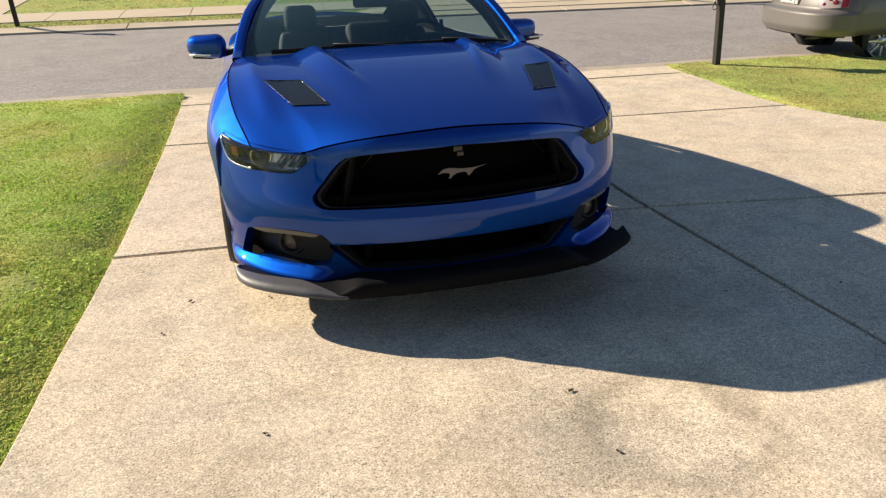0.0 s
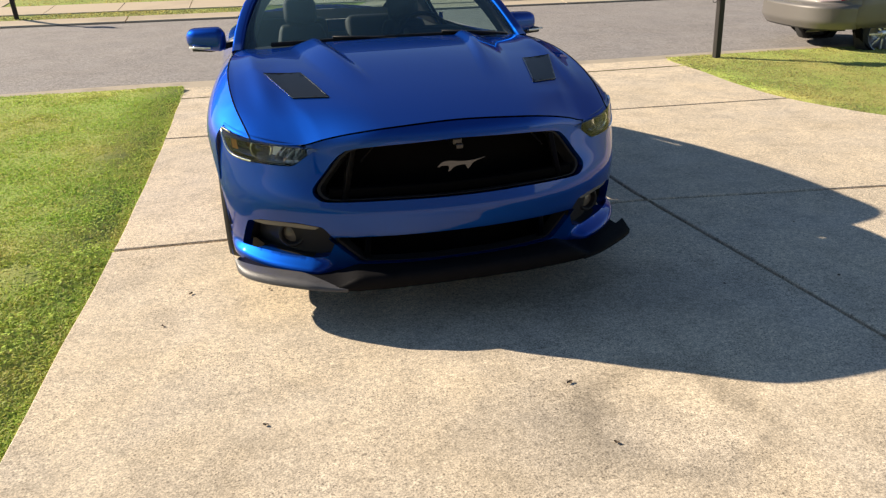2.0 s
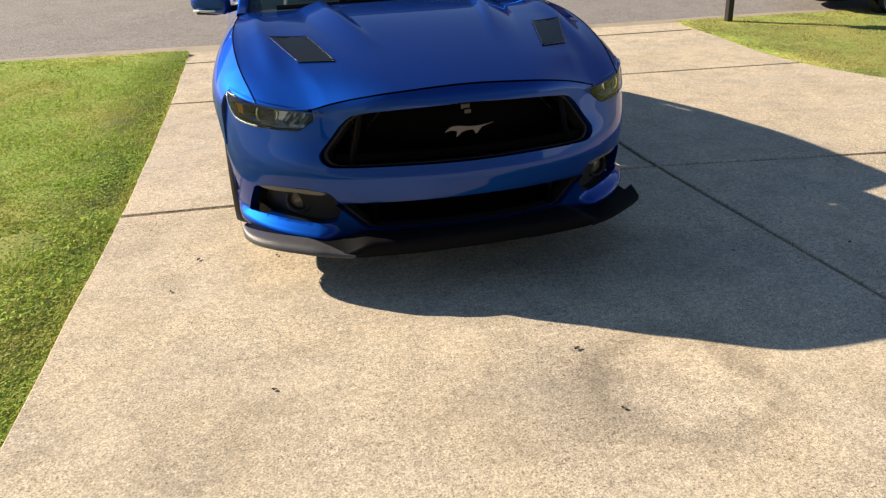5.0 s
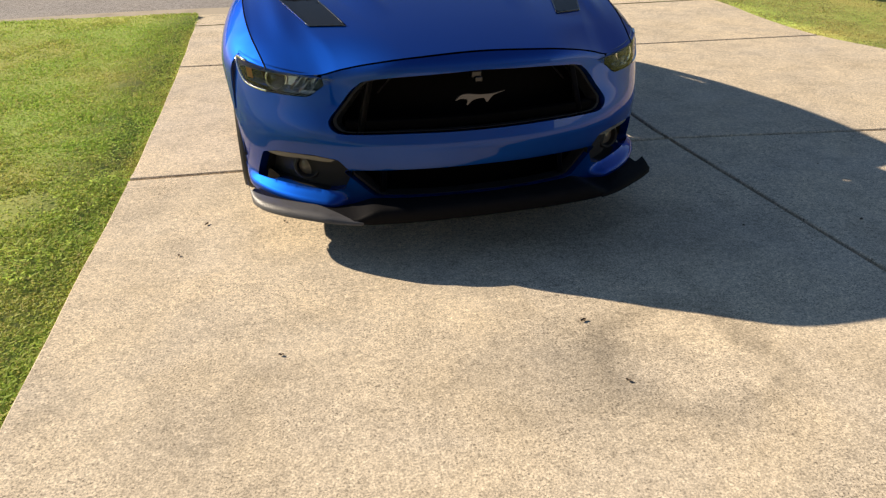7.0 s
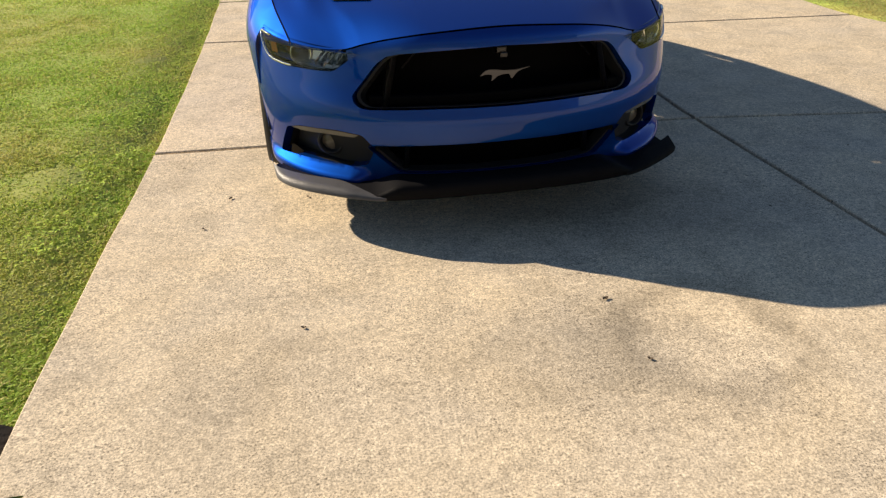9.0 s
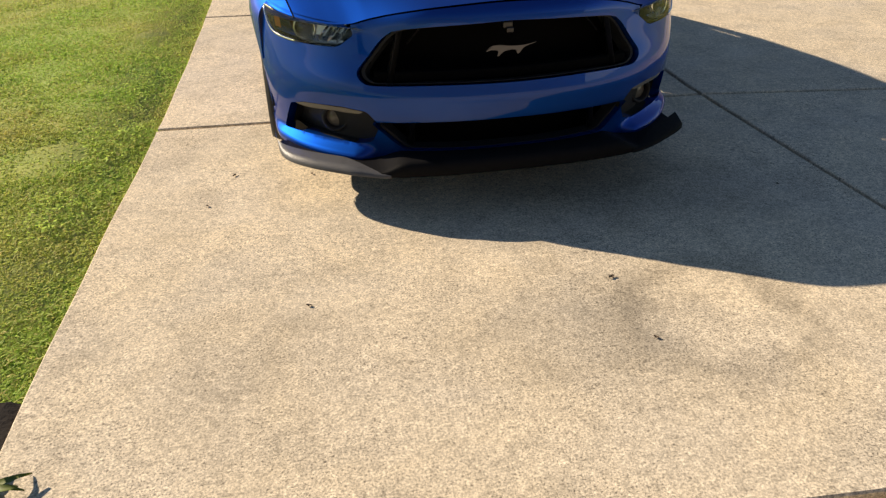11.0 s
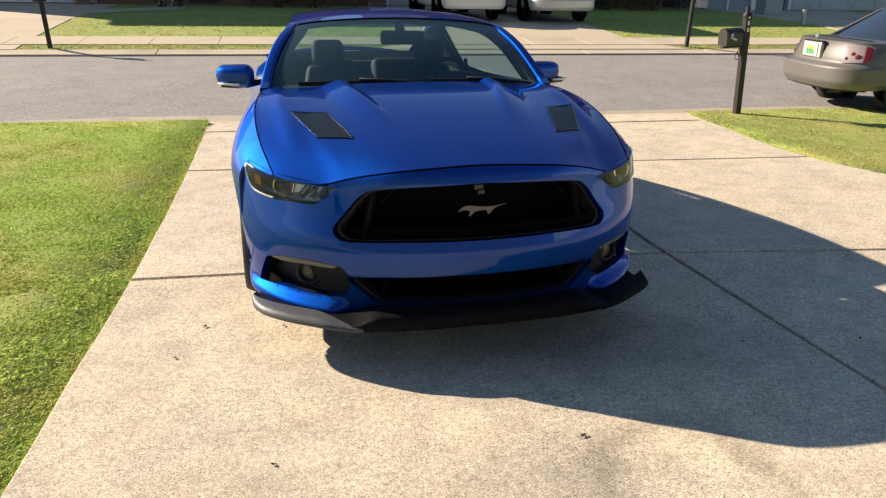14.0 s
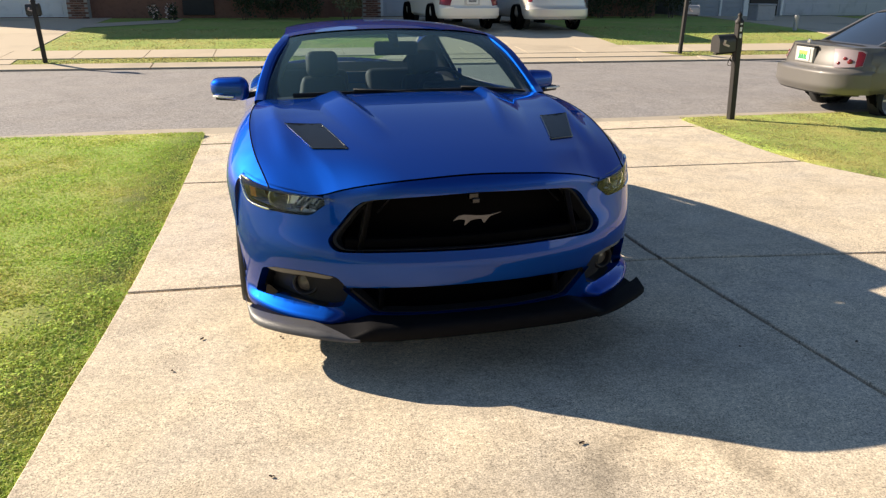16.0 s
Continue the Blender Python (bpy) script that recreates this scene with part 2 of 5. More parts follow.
def curve(x, xs, ys):
    """A smooth curve through a few knots."""
    i = max(0, min(len(xs) - 2, int(np.searchsorted(xs, x)) - 1))
    h = xs[i + 1] - xs[i]
    t = min(1.0, max(0.0, (x - xs[i]) / h))
    s = [(ys[min(k + 1, len(ys) - 1)] - ys[max(k - 1, 0)]) / (xs[min(k + 1, len(xs) - 1)] - xs[max(k - 1, 0)]) for k in (i, i + 1)]
    return (2 * t**3 - 3 * t**2 + 1) * ys[i] + (t**3 - 2 * t**2 + t) * h * s[0] + (3 * t**2 - 2 * t**3) * ys[i + 1] + (t**3 - t**2) * h * s[1]

# ---- ground, street and driveways ----


def concrete(name, grit, pale, warm, spots):
    """Old mineral surface: exposed grit, pits, soft stains and darker worn areas."""
    m = bpy.data.materials.new(name)
    m.use_nodes = True
    nt = m.node_tree
    p = nt.nodes["Principled BSDF"]
    p.inputs["Roughness"].default_value = 0.92
    p.inputs["Specular IOR Level"].default_value = 0.25
    tc = nt.nodes.new("ShaderNodeTexCoord")

    def tex(kind, scale, detail=3.0, rough=0.5, warp=0.0):
        n = nt.nodes.new(kind)
        n.inputs["Scale"].default_value = scale
        if kind == "ShaderNodeTexNoise":
            n.inputs["Detail"].default_value, n.inputs["Roughness"].default_value, n.inputs["Distortion"].default_value = detail, rough, warp
        nt.links.new(tc.outputs["Object"], n.inputs["Vector"])
        return n.outputs["Fac" if kind == "ShaderNodeTexNoise" else "Distance"]

    def ramp(v, lo, hi, a, b):
        r = nt.nodes.new("ShaderNodeMapRange")
        for k, x in zip(("From Min", "From Max", "To Min", "To Max"), (lo, hi, a, b)):
            r.inputs[k].default_value = x
        nt.links.new(v, r.inputs["Value"])
        return r.outputs[0]

    def mul(a, b):
        r = nt.nodes.new("ShaderNodeMath")
        r.operation = 'MULTIPLY'
        nt.links.new(a, r.inputs[0])
        nt.links.new(b, r.inputs[1])
        return r.outputs[0]

    v = ramp(tex("ShaderNodeTexNoise", 130 * grit, 2.0, 0.6), 0.30, 0.68, 0.62, 1.32)
    v = mul(v, ramp(tex("ShaderNodeTexNoise", 42 * grit, 3.0, 0.65), 0.35, 0.7, 1.16, 0.74))
    v = mul(v, ramp(tex("ShaderNodeTexVoronoi", 30 * grit), 0.06, 0.15, 0.50, 1.0))
    if spots:
        v = mul(v, ramp(tex("ShaderNodeTexNoise", 6.5, 6.0, 0.75, 0.6), 0.45, 0.75, 1.05, 0.74))
    v = mul(v, ramp(tex("ShaderNodeTexNoise", 1.1, 6.0, 0.68, 0.8), 0.42, 0.68, 1.03, 0.88))
    # dark specks gathered in patches
    speck = mul(ramp(tex("ShaderNodeTexNoise", 55 * grit, 3.0, 0.6), 0.55, 0.66, 0.0, 1.0), ramp(tex("ShaderNodeTexNoise", 1.5, 4.0, 0.6), 0.44, 0.60, 0.0, 1.0))
    v = mul(v, ramp(speck, 0.0, 1.0, 1.02, 0.56))
    pits = mul(ramp(tex("ShaderNodeTexNoise", 150 * grit, 2.0, 0.55), 0.57, 0.63, 0.0, 1.0), ramp(tex("ShaderNodeTexNoise", 2.6, 5.0, 0.7), 0.36, 0.62, 0.15, 1.0))
    v = mul(v, ramp(pits, 0.0, 1.0, 1.03, 0.40))
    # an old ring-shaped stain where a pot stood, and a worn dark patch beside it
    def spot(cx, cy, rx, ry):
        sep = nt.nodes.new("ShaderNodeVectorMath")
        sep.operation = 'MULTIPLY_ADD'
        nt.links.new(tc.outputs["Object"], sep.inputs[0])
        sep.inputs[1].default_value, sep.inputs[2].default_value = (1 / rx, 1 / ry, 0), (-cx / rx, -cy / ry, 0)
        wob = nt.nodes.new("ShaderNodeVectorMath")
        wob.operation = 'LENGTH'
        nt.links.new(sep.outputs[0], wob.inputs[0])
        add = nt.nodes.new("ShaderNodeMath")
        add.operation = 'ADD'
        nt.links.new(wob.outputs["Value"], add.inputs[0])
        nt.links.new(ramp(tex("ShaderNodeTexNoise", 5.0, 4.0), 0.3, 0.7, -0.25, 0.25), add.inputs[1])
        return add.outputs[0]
    if spots:
      ring_in, ring_out = spot(1.22, 1.86, 0.26, 0.27), spot(1.22, 1.86, 0.26, 0.27)
      v = mul(v, ramp(ring_in, 0.75, 1.05, 1.08, 0.74))
      v = mul(v, ramp(ring_out, 1.05, 1.6, 1.0, 1.33))
      v = mul(v, ramp(spot(0.75, 1.85, 0.45, 0.35), 0.4, 1.3, 0.80, 1.0))
      v = mul(v, ramp(spot(-0.35, 2.0, 0.35, 0.5), 0.4, 1.3, 0.90, 1.0))
      # oily brown stain under the car's nose, also painting its shadow deeper
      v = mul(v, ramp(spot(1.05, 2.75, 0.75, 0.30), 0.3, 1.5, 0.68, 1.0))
    mix = nt.nodes.new("ShaderNodeMix")
    mix.data_type = 'RGBA'
    nt.links.new(ramp(tex("ShaderNodeTexNoise", 1.7, 4.0, 0.6, 0.4), 0.35, 0.7, 0.0, 1.0), mix.inputs["Factor"])
    mix.inputs["A"].default_value, mix.inputs["B"].default_value = (*warm, 1), (*pale, 1)
    out = nt.nodes.new("ShaderNodeVectorMath")
    out.operation = 'SCALE'
    nt.links.new(mix.outputs["Result"], out.inputs[0])
    nt.links.new(v, out.inputs["Scale"])
    nt.links.new(out.outputs[0], p.inputs["Base Color"])
    b = nt.nodes.new("ShaderNodeBump")
    b.inputs["Strength"].default_value, b.inputs["Distance"].default_value = 0.5, 0.003
    nt.links.new(tex("ShaderNodeTexNoise", 120, 3.0, 0.6), b.inputs["Height"])
    nt.links.new(b.outputs[0], p.inputs["Normal"])
    return m


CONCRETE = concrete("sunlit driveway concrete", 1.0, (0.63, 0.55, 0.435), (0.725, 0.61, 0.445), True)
FAR_CONCRETE = material("pale far concrete", (0.60, 0.50, 0.365), 0.9, var=0.4, scale=0.6, fine=0.5, fine_scale=40, bump=0.1)
ASPHALT = concrete("worn grey asphalt", 0.62, (0.345, 0.318, 0.295), (0.33, 0.31, 0.297), False)
SAND = material("sandy road shoulder", (0.50, 0.43, 0.33), 0.95, var=0.5, scale=3, fine=1.0, fine_scale=60)
SOIL_SHADE = material("dark joint soil and kerb shade", (0.018, 0.015, 0.012), 0.95, var=0.4, scale=20)
MULCH = material("dark mulch", (0.03, 0.022, 0.017), 0.95, var=0.5, scale=40, bump=0.8, fine_scale=60)


def turf_material():
    """Lawn floor: green with yellowed and bare patches."""
    m = material("lawn", (0.31, 0.42, 0.08), 0.95, var=1.2, scale=0.9, tint=(0.54, 0.42, 0.16), mid=0.6, mid_scale=6.0, fine=1.0, fine_scale=70, bump=1.0)
    return m


TURF = turf_material()


def ground_z(x, y):
    if -0.93 <= x <= (5.0 if y > 7.88 else 4.7) and -6 < y < 8.93:
        return -0.2
    return ip(y, (8.85, 8.93, 16.1, 16.45, 16.51, 17.0, 18.3, 21.5, 28.0, 60.0), (-0.03, -0.12, -0.09, -0.06, 0.068, 0.10, 0.19, 0.42, 0.60, 0.7))


GX = sorted(set([-1500, -400, -120, -60, -40, -30, -0.97, -0.93, 4.70, 4.74, 5.0, 5.04, 5.2] + [x * 1.5 for x in range(-16, 24)] + [40, 60, 120, 400, 1500]))
GY = [-600, -150, -50, -20, -8, 0, 4, 7.86, 7.9, 8.85, 8.93, 12, 16.1, 16.45, 16.51, 16.6, 17, 17.6, 18.3, 19.5, 21.5, 23, 25, 28, 32, 40, 60, 120, 400, 1500, 3000]
gv = [(x, y, ground_z(x, y)) for y in GY for x in GX]
gf = [(j * len(GX) + i, j * len(GX) + i + 1, (j + 1) * len(GX) + i + 1, (j + 1) * len(GX) + i) for j in range(len(GY) - 1) for i in range(len(GX) - 1)]
tagged(mk("ground", gv, gf, TURF), "mown lawn ground with yellowed patches", "ground", kind="structure")
tagged(mk("road", *grid(lambda u, v: (-200 + 400 * u, 8.85 + (16.17 - 8.85) * v, ip(v, (0, 0.15, 0.5, 1), (-0.085, -0.06, 0.0, -0.01))), 40, 8), ASPHALT), "worn grey asphalt street", "road", kind="structure")

JOINT = 0.013


def slab_mesh(outline, top, thick=0.1, edge=0.006):
    """A concrete slab with softly rounded top edges; top(x, y) gives its height."""
    n = len(outline)
    c = np.mean(np.array(outline), axis=0)
    inner = []
    for i in range(n):
        a, b, d = np.array(outline[i - 1]), np.array(outline[i]), np.array(outline[(i + 1) % n])
        t = (d - a) / (np.linalg.norm(d - a) + 1e-9)
        nn = np.array((-t[1], t[0]))
        inner.append(tuple(b + nn * edge))
    v = [(x, y, top(x, y) - thick) for x, y in outline] + [(x, y, top(x, y) - edge) for x, y in outline] + [(x, y, top(x, y)) for x, y in inner]
    f = [(k * n + i, k * n + (i + 1) % n, (k + 1) * n + (i + 1) % n, (k + 1) * n + i) for k in range(2) for i in range(n)]
    f.append(tuple(range(2 * n, 3 * n)))
    return v, f


def right_edge(y):
    return curve(y, (3.5, 4.5, 5.35, 5.71, 6.12, 6.65, 7.29, 7.91, 8.42, 9.0), (6.3, 5.6, 5.06, 4.90, 4.77, 4.73, 4.76, 4.85, 4.94, 5.0))


def left_edge(y):
    return curve(y, (-6.0, 1.5, 2.85, 3.93, 6.3, 8.2, 9.2), (-0.98, -0.97, -0.94, -0.90, -0.89, -0.93, -1.0)) - 0.002 * math.sin(7.1 * y)


def tr(k, x):
    """Height along the drive of transverse joint k at x."""
    if k == 2:
        return 3.90 - 0.012 * x - 0.108 * max(0.0, x - 2.15)
    return (-6.0, 1.12, 3.90, 6.28, 8.12)[k] - (0.033 * x if k < 4 else -0.02 * x)


def mid_joint(y):
    """Where the lengthwise joint runs."""
    return 2.475 - 0.082 * y if y < 4.0 else 2.147 - 0.01 * (y - 4.0)


driveway = tagged(mk("driveway", [(-0.9, -6, -0.13), (6.2, -6, -0.13), (6.2, 4.4, -0.13), (4.85, 6.0, -0.13), (4.8, 8.4, -0.13), (-0.9, 8.4, -0.13)], [(0, 1, 2, 3, 4, 5)], SOIL_SHADE), "sunlit beige concrete driveway with dark joints", "driveway", kind="structure")


def drive_top(x, y):
    return -0.03 * smooth(7.4, 8.3, y)


for k in range(4):
    for c in range(2):
        def xa(y): return left_edge(y) if c == 0 else mid_joint(y) + JOINT
        def xb(y): return mid_joint(y) - JOINT if c == 0 else (right_edge(y) if y > 3.5 else 6.3)
        lo = lambda x: tr(k, x) + JOINT
        hi = lambda x: tr(k + 1, x) - JOINT
        ya, yb = lo(xa(tr(k, 0))), hi(xa(tr(k + 1, 0)))
        n = 24
        left = [(xa(y), y) for y in np.linspace(ya, yb, n)]
        rb, ra_ = hi(xb(tr(k + 1, 4))), lo(xb(tr(k, 4)))
        right = [(xb(y), y) for y in np.linspace(rb, ra_, n)]
        out = (left + right)[::-1]
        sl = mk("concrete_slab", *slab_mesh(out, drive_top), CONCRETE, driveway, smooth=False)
tagged(mk("apron", *grid(lambda u, v: (-0.94 - 0.16 * v * v + (5.84 + 0.4 * v * v) * u, 8.135 + 0.11 * u + (0.825 - 0.11 * u) * v, -0.029 - 0.042 * smooth(0, 1, v)), 16, 8), CONCRETE), "dusty concrete apron at the street", "apron", kind="structure")

tagged(mk("shoulder", *grid(lambda u, v: (-30 + 60 * u, 8.95 + (0.30 + 0.08 * math.sin(40 * u) + 0.05 * math.sin(97 * u)) * v, -0.081 + 0.022 * v), 120, 2), SAND), "sandy dust along the street's edge", "road shoulder", kind="structure")

# far kerb, walk and driveways
kerb = empty("kerb", Matrix.Identity(4), "pale rolled concrete kerb along the street", "kerb", kind="structure")


def low_kerb(x):
    return (x < -5.6) or (2.2 < x < 8.9) or (15 < x < 21.5)


x = -24.0
while x < 32:
    w = 3.05
    h = 0.068 if low_kerb(x + w / 2) else 0.074
    prof = [(16.05, -0.05), (16.052, 0.012), (16.065, 0.022), (16.25, 0.035), (16.45, h - 0.01), (16.52, h), (16.52, -0.05)]
    v = [(xx, a, b) for xx in (x + 0.012, x + w - 0.012) for a, b in prof]
    m = len(prof)
    f = [(i, (i + 1) % m, m + (i + 1) % m, m + i) for i in range(m)] + [tuple(range(m)), tuple(range(m, 2 * m))]
    mk("kerb_stone", v, f, FAR_CONCRETE, kerb, smooth=False)
    x += w
# dark strip paints the shadow that the kerb lip casts on the street
tagged(mk("gutter", *grid(lambda u, v: (-60 + 120 * u, 15.96 + 0.11 * v, -0.002), 4, 1), SOIL_SHADE), "dark gutter strip painted as shade under the kerb lip", "gutter", kind="structure")
walkway = empty("sidewalk", Matrix.Identity(4), "pale concrete sidewalk beyond the street", "sidewalk", kind="structure")
for i in range(-14, 20):
    x0 = i * 1.42 - 0.1
    mk("walk_slab", *slab_mesh([(x0 + 0.005, 17.12), (x0 + 1.415, 17.12), (x0 + 1.415, 18.25), (x0 + 0.005, 18.25)], lambda x, y: ground_z(x, y) + 0.022), FAR_CONCRETE, walkway, smooth=False)


def far_drive(xl, xr, flare_l, flare_r, label):
    d = empty("far_driveway", Matrix.Identity(4), label, "driveway", kind="structure")
    rows = [(16.5, flare_l, flare_r), (17.1, 0.55 * flare_l + 0.45 * xl, 0.55 * flare_r + 0.45 * xr), (18.3, xl, xr), (21.2, xl, xr), (24.2, xl, xr), (27.3, xl, xr)]
    for (ya, la, ra), (yb, lb, rb) in zip(rows[:-1], rows[1:]):
        for s in range(2):
            p = [(la + (ra - la) * s / 2 + 0.003, ya + 0.004), (la + (ra - la) * (s + 1) / 2 - 0.003, ya + 0.004), (lb + (rb - lb) * (s + 1) / 2 - 0.003, yb - 0.004), (lb + (rb - lb) * s / 2 + 0.003, yb - 0.004)]
            mk("drive_slab", *slab_mesh(p, lambda x, y: ground_z(x, y) + 0.014), FAR_CONCRETE, d, smooth=False)


far_drive(-11.2, -5.45, -12.0, -5.35, "pale concrete driveway of the far house")
far_drive(2.7, 8.35, 1.9, 9.2, "pale concrete driveway where two cars stand")
far_drive(15.8, 21.4, 15.0, 22.2, "pale concrete driveway, partly in shade")
tagged(mk("path", *grid(lambda u, v: (-5.45 + 2.3 * u, 22.9 + 1.6 * v + 1.9 * u, ground_z(0, 22.9 + 1.6 * v + 1.9 * u) + 0.014), 10, 4), FAR_CONCRETE), "pale garden path to the far front door", "path", kind="structure")

# mulch bed and plant at the drive's corner
tagged(mk("mulch_bed", *grid(lambda u, v: (-0.93 - 1.6 * u, 0.2 + 1.62 * v, 0.01 + 0.03 * noise.noise((u * 9, v * 9, 0)) - 0.04 * (u < 0.01)), 24, 24), MULCH), "dark mulch bed beside the driveway", "mulch bed", kind="structure")

# ---- the blue coupe: x across, y back from the nose, z up ----
coupe = empty("sports_car", pose(0.742, 2.81, 0, 0, 0, 2.9) @ Matrix.Diagonal((1.03, 1, 1, 1)), "metallic blue two-door sports coupe parked nose-in on the concrete driveway", "car")
N, DEPTH = 2.3, 0.85


def wide(z):
    return curve(z, (0.08, 0.2, 0.38, 0.56, 0.68, 0.8, 0.9), (0.925, 0.948, 0.962, 0.967, 0.962, 0.942, 0.87))


def nose(z):
    return curve(z, (0.08, 0.2, 0.30, 0.375, 0.42, 0.455, 0.475, 0.51, 0.60, 0.70, 0.765, 0.80, 0.835, 0.9),
                 (0.03, 0.035, 0.026, 0.010, 0.0045, 0.001, 0.003, 0.011, 0.027, 0.029, 0.027, 0.042, 0.085, 0.2))


def face(p, z, out=0.0):
    """The front: p runs round the nose from -1.35 to 1.35."""
    a = min(1.0, abs(p) / 1.35) * math.pi / 2
    w, f = wide(z) + out, nose(z) - out
    # hollow cheeks below the lamps
    cheek = 0.014 * math.exp(-((abs(p) - 0.70) / 0.20)**2) * smooth(0.18, 0.28, z) * (1 - smooth(0.36, 0.50, z))
    # the lower corner turns outwards like a shelf with a crisp upper crease
    shelf = 0.060 * smooth(0.45, 0.55, abs(p)) * (1 - smooth(1.0, 1.2, abs(p))) * (1 - smooth(0.205, 0.245, z))
    # the cheeks under the lamps lean back
    lean = 0.26 * smooth(0.22, 0.50, abs(p)) * max(0.0, z - 0.50)**2 / (max(0.0, z - 0.50) + 0.04)
    w, f = w + shelf * 0.5 - 0.12 * lean, f - shelf + lean
    x = math.copysign(w * max(0.0, math.sin(a))**(2 / N), p)
    y = f + (DEPTH - f) * (1 - max(0.0, math.cos(a))**(2 / N)) + cheek
    return (x, y, z - 0.2 * lean)


def at(x, z):
    """The p of a point of the front by its half-width x."""
    return math.copysign(1.35 * 2 / math.pi * math.asin(min(1.0, (abs(x) / wide(z))**(N / 2))), x)


def on(pts):
    return [(at(x, z), z) for x, z in pts]


def both(half):
    """A closed outline from its right half, from top centre to bottom centre."""
    return half + [(-p, q) for p, q in reversed(half) if abs(p) > 1e-6]


HOOD_X = (-0.275, 0.0, 0.275, 0.43, 0.53, 0.60, 0.66, 0.72, 0.82)
HOOD_Z = (0.812, 0.824, 0.812, 0.793, 0.771, 0.748, 0.741, 0.742, 0.750)


def hood_line(x):
    return curve(abs(x), HOOD_X, HOOD_Z)


def mirrored(v, f):
    return [(-x, y, z) for x, y, z in v], f


# outlines on the front, right halves in (half-width, height)
g_up = both(spline(on([(0, 0.757), (0.30, 0.745), (0.41, 0.735)]), 0.02, False) + spline(on([(0.455, 0.724), (0.492, 0.695), (0.545, 0.625), (0.590, 0.562), (0.586, 0.534), (0.562, 0.515), (0.53, 0.511)]), 0.018, False)
            + spline(on([(0.50, 0.512), (0.3, 0.517), (0, 0.515)]), 0.02, False))
g_low = both(spline(on([(0, 0.366), (0.3, 0.364), (0.52, 0.356)]), 0.02, False) + spline(on([(0.545, 0.345), (0.47, 0.272), (0.435, 0.240)]), 0.018, False)
             + spline(on([(0.41, 0.233), (0.2, 0.230), (0, 0.230)]), 0.02, False))
def polyline(pts, step, soft=0.012):
    """A closed outline with straight sides and slightly rounded corners."""
    P, out = [np.array(q, float) for q in pts], []
    for i, b in enumerate(P):
        a, c = P[i - 1], P[(i + 1) % len(P)]
        u, v = (a - b) / np.linalg.norm(a - b), (c - b) / np.linalg.norm(c - b)
        out += [b + u * soft, b + (u + v) * soft * 0.28, b + v * soft]
        m = np.linalg.norm(c - b) - 2 * soft
        k = int(m / step)
        out += [b + v * (soft + m * j / (k + 1)) for j in range(1, k + 1)]
    return [tuple(q) for q in out]


fog = polyline(on([(0.852, 0.372), (0.80, 0.396), (0.66, 0.410), (0.565, 0.400), (0.515, 0.340), (0.545, 0.262), (0.60, 0.247), (0.70, 0.250), (0.80, 0.247), (0.885, 0.236)]), 0.016)
fog_l = [(-p, q) for p, q in fog]
lamp = spline(on([(0.545, 0.729), (0.60, 0.735), (0.70, 0.741), (0.80, 0.749)]), 0.016, False)[:-1] \
    + spline(on([(0.80, 0.749), (0.86, 0.757), (0.915, 0.768)]), 0.016, False) \
    + spline(on([(0.921, 0.755), (0.912, 0.70), (0.893, 0.664), (0.85, 0.652), (0.75, 0.650), (0.665, 0.652)]), 0.016, False) + spline(on([(0.645, 0.660), (0.595, 0.702)]), 0.016, False)
top_edge = [(at(x, hood_line(x) - 0.005), hood_line(x) - 0.005) for x in np.linspace(0, 0.60, 26)]
low_edge = spline(on([(0.955, 0.225), (0.90, 0.19), (0.85, 0.181), (0.71, 0.178), (0.585, 0.178), (0.53, 0.186), (0.47, 0.210), (0.42, 0.214), (0.2, 0.212), (0, 0.212)]), 0.02, False)
# bumper edge: along the hood line, round the lamp's inner tip and underside, down the wheel arch, and along the bottom
under = [q for q in lamp[::-1] if q[1] < 0.7285 or q[0] < at(0.56, 0.73)]
side_edge = spline([(1.15, 0.77), (1.185, 0.66), (1.18, 0.5), (1.14, 0.36), (1.13, 0.25)], 0.025, False)
body_half = top_edge + under[:] + [] if under[0][0] < 0.8 else top_edge + under[::-1]
body_half = body_half + side_edge + low_edge[1:]
cover_v, cover_f = panel(both(body_half), [g_up, g_low, fog, fog_l], face, 0.014, 0.03, 0.05)
bumper = mk("bumper_cover", cover_v, cover_f, PAINT, coupe)


def back(depth):
    return lambda p, q: face(p, q, -depth)


# upper grille: black rim, deep backing with shade in its colour, supports and emblem
def shrunk(poly, k):
    c = np.mean([np.array(p) for p in poly], axis=0)
    return [tuple(c + (np.array(p) - c) * k) for p in poly]


grille = mk("grille", *panel(shrunk(g_up, 0.985), [shrunk(g_up, 0.955)], back(0.022), 0.03, 0.06, 0.06), BLACK_PLASTIC, coupe, label="black upper grille surround")
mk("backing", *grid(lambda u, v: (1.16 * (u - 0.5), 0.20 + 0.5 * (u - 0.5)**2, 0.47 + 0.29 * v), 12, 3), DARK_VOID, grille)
low_grille = mk("grille", *panel(shrunk(g_low, 0.98), [shrunk(g_low, 0.94)], back(0.02), 0.03, 0.05, 0.05), BLACK_PLASTIC, coupe, label="black lower grille opening")
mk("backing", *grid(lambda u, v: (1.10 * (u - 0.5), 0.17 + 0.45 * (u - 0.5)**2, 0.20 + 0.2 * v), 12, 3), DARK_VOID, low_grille)
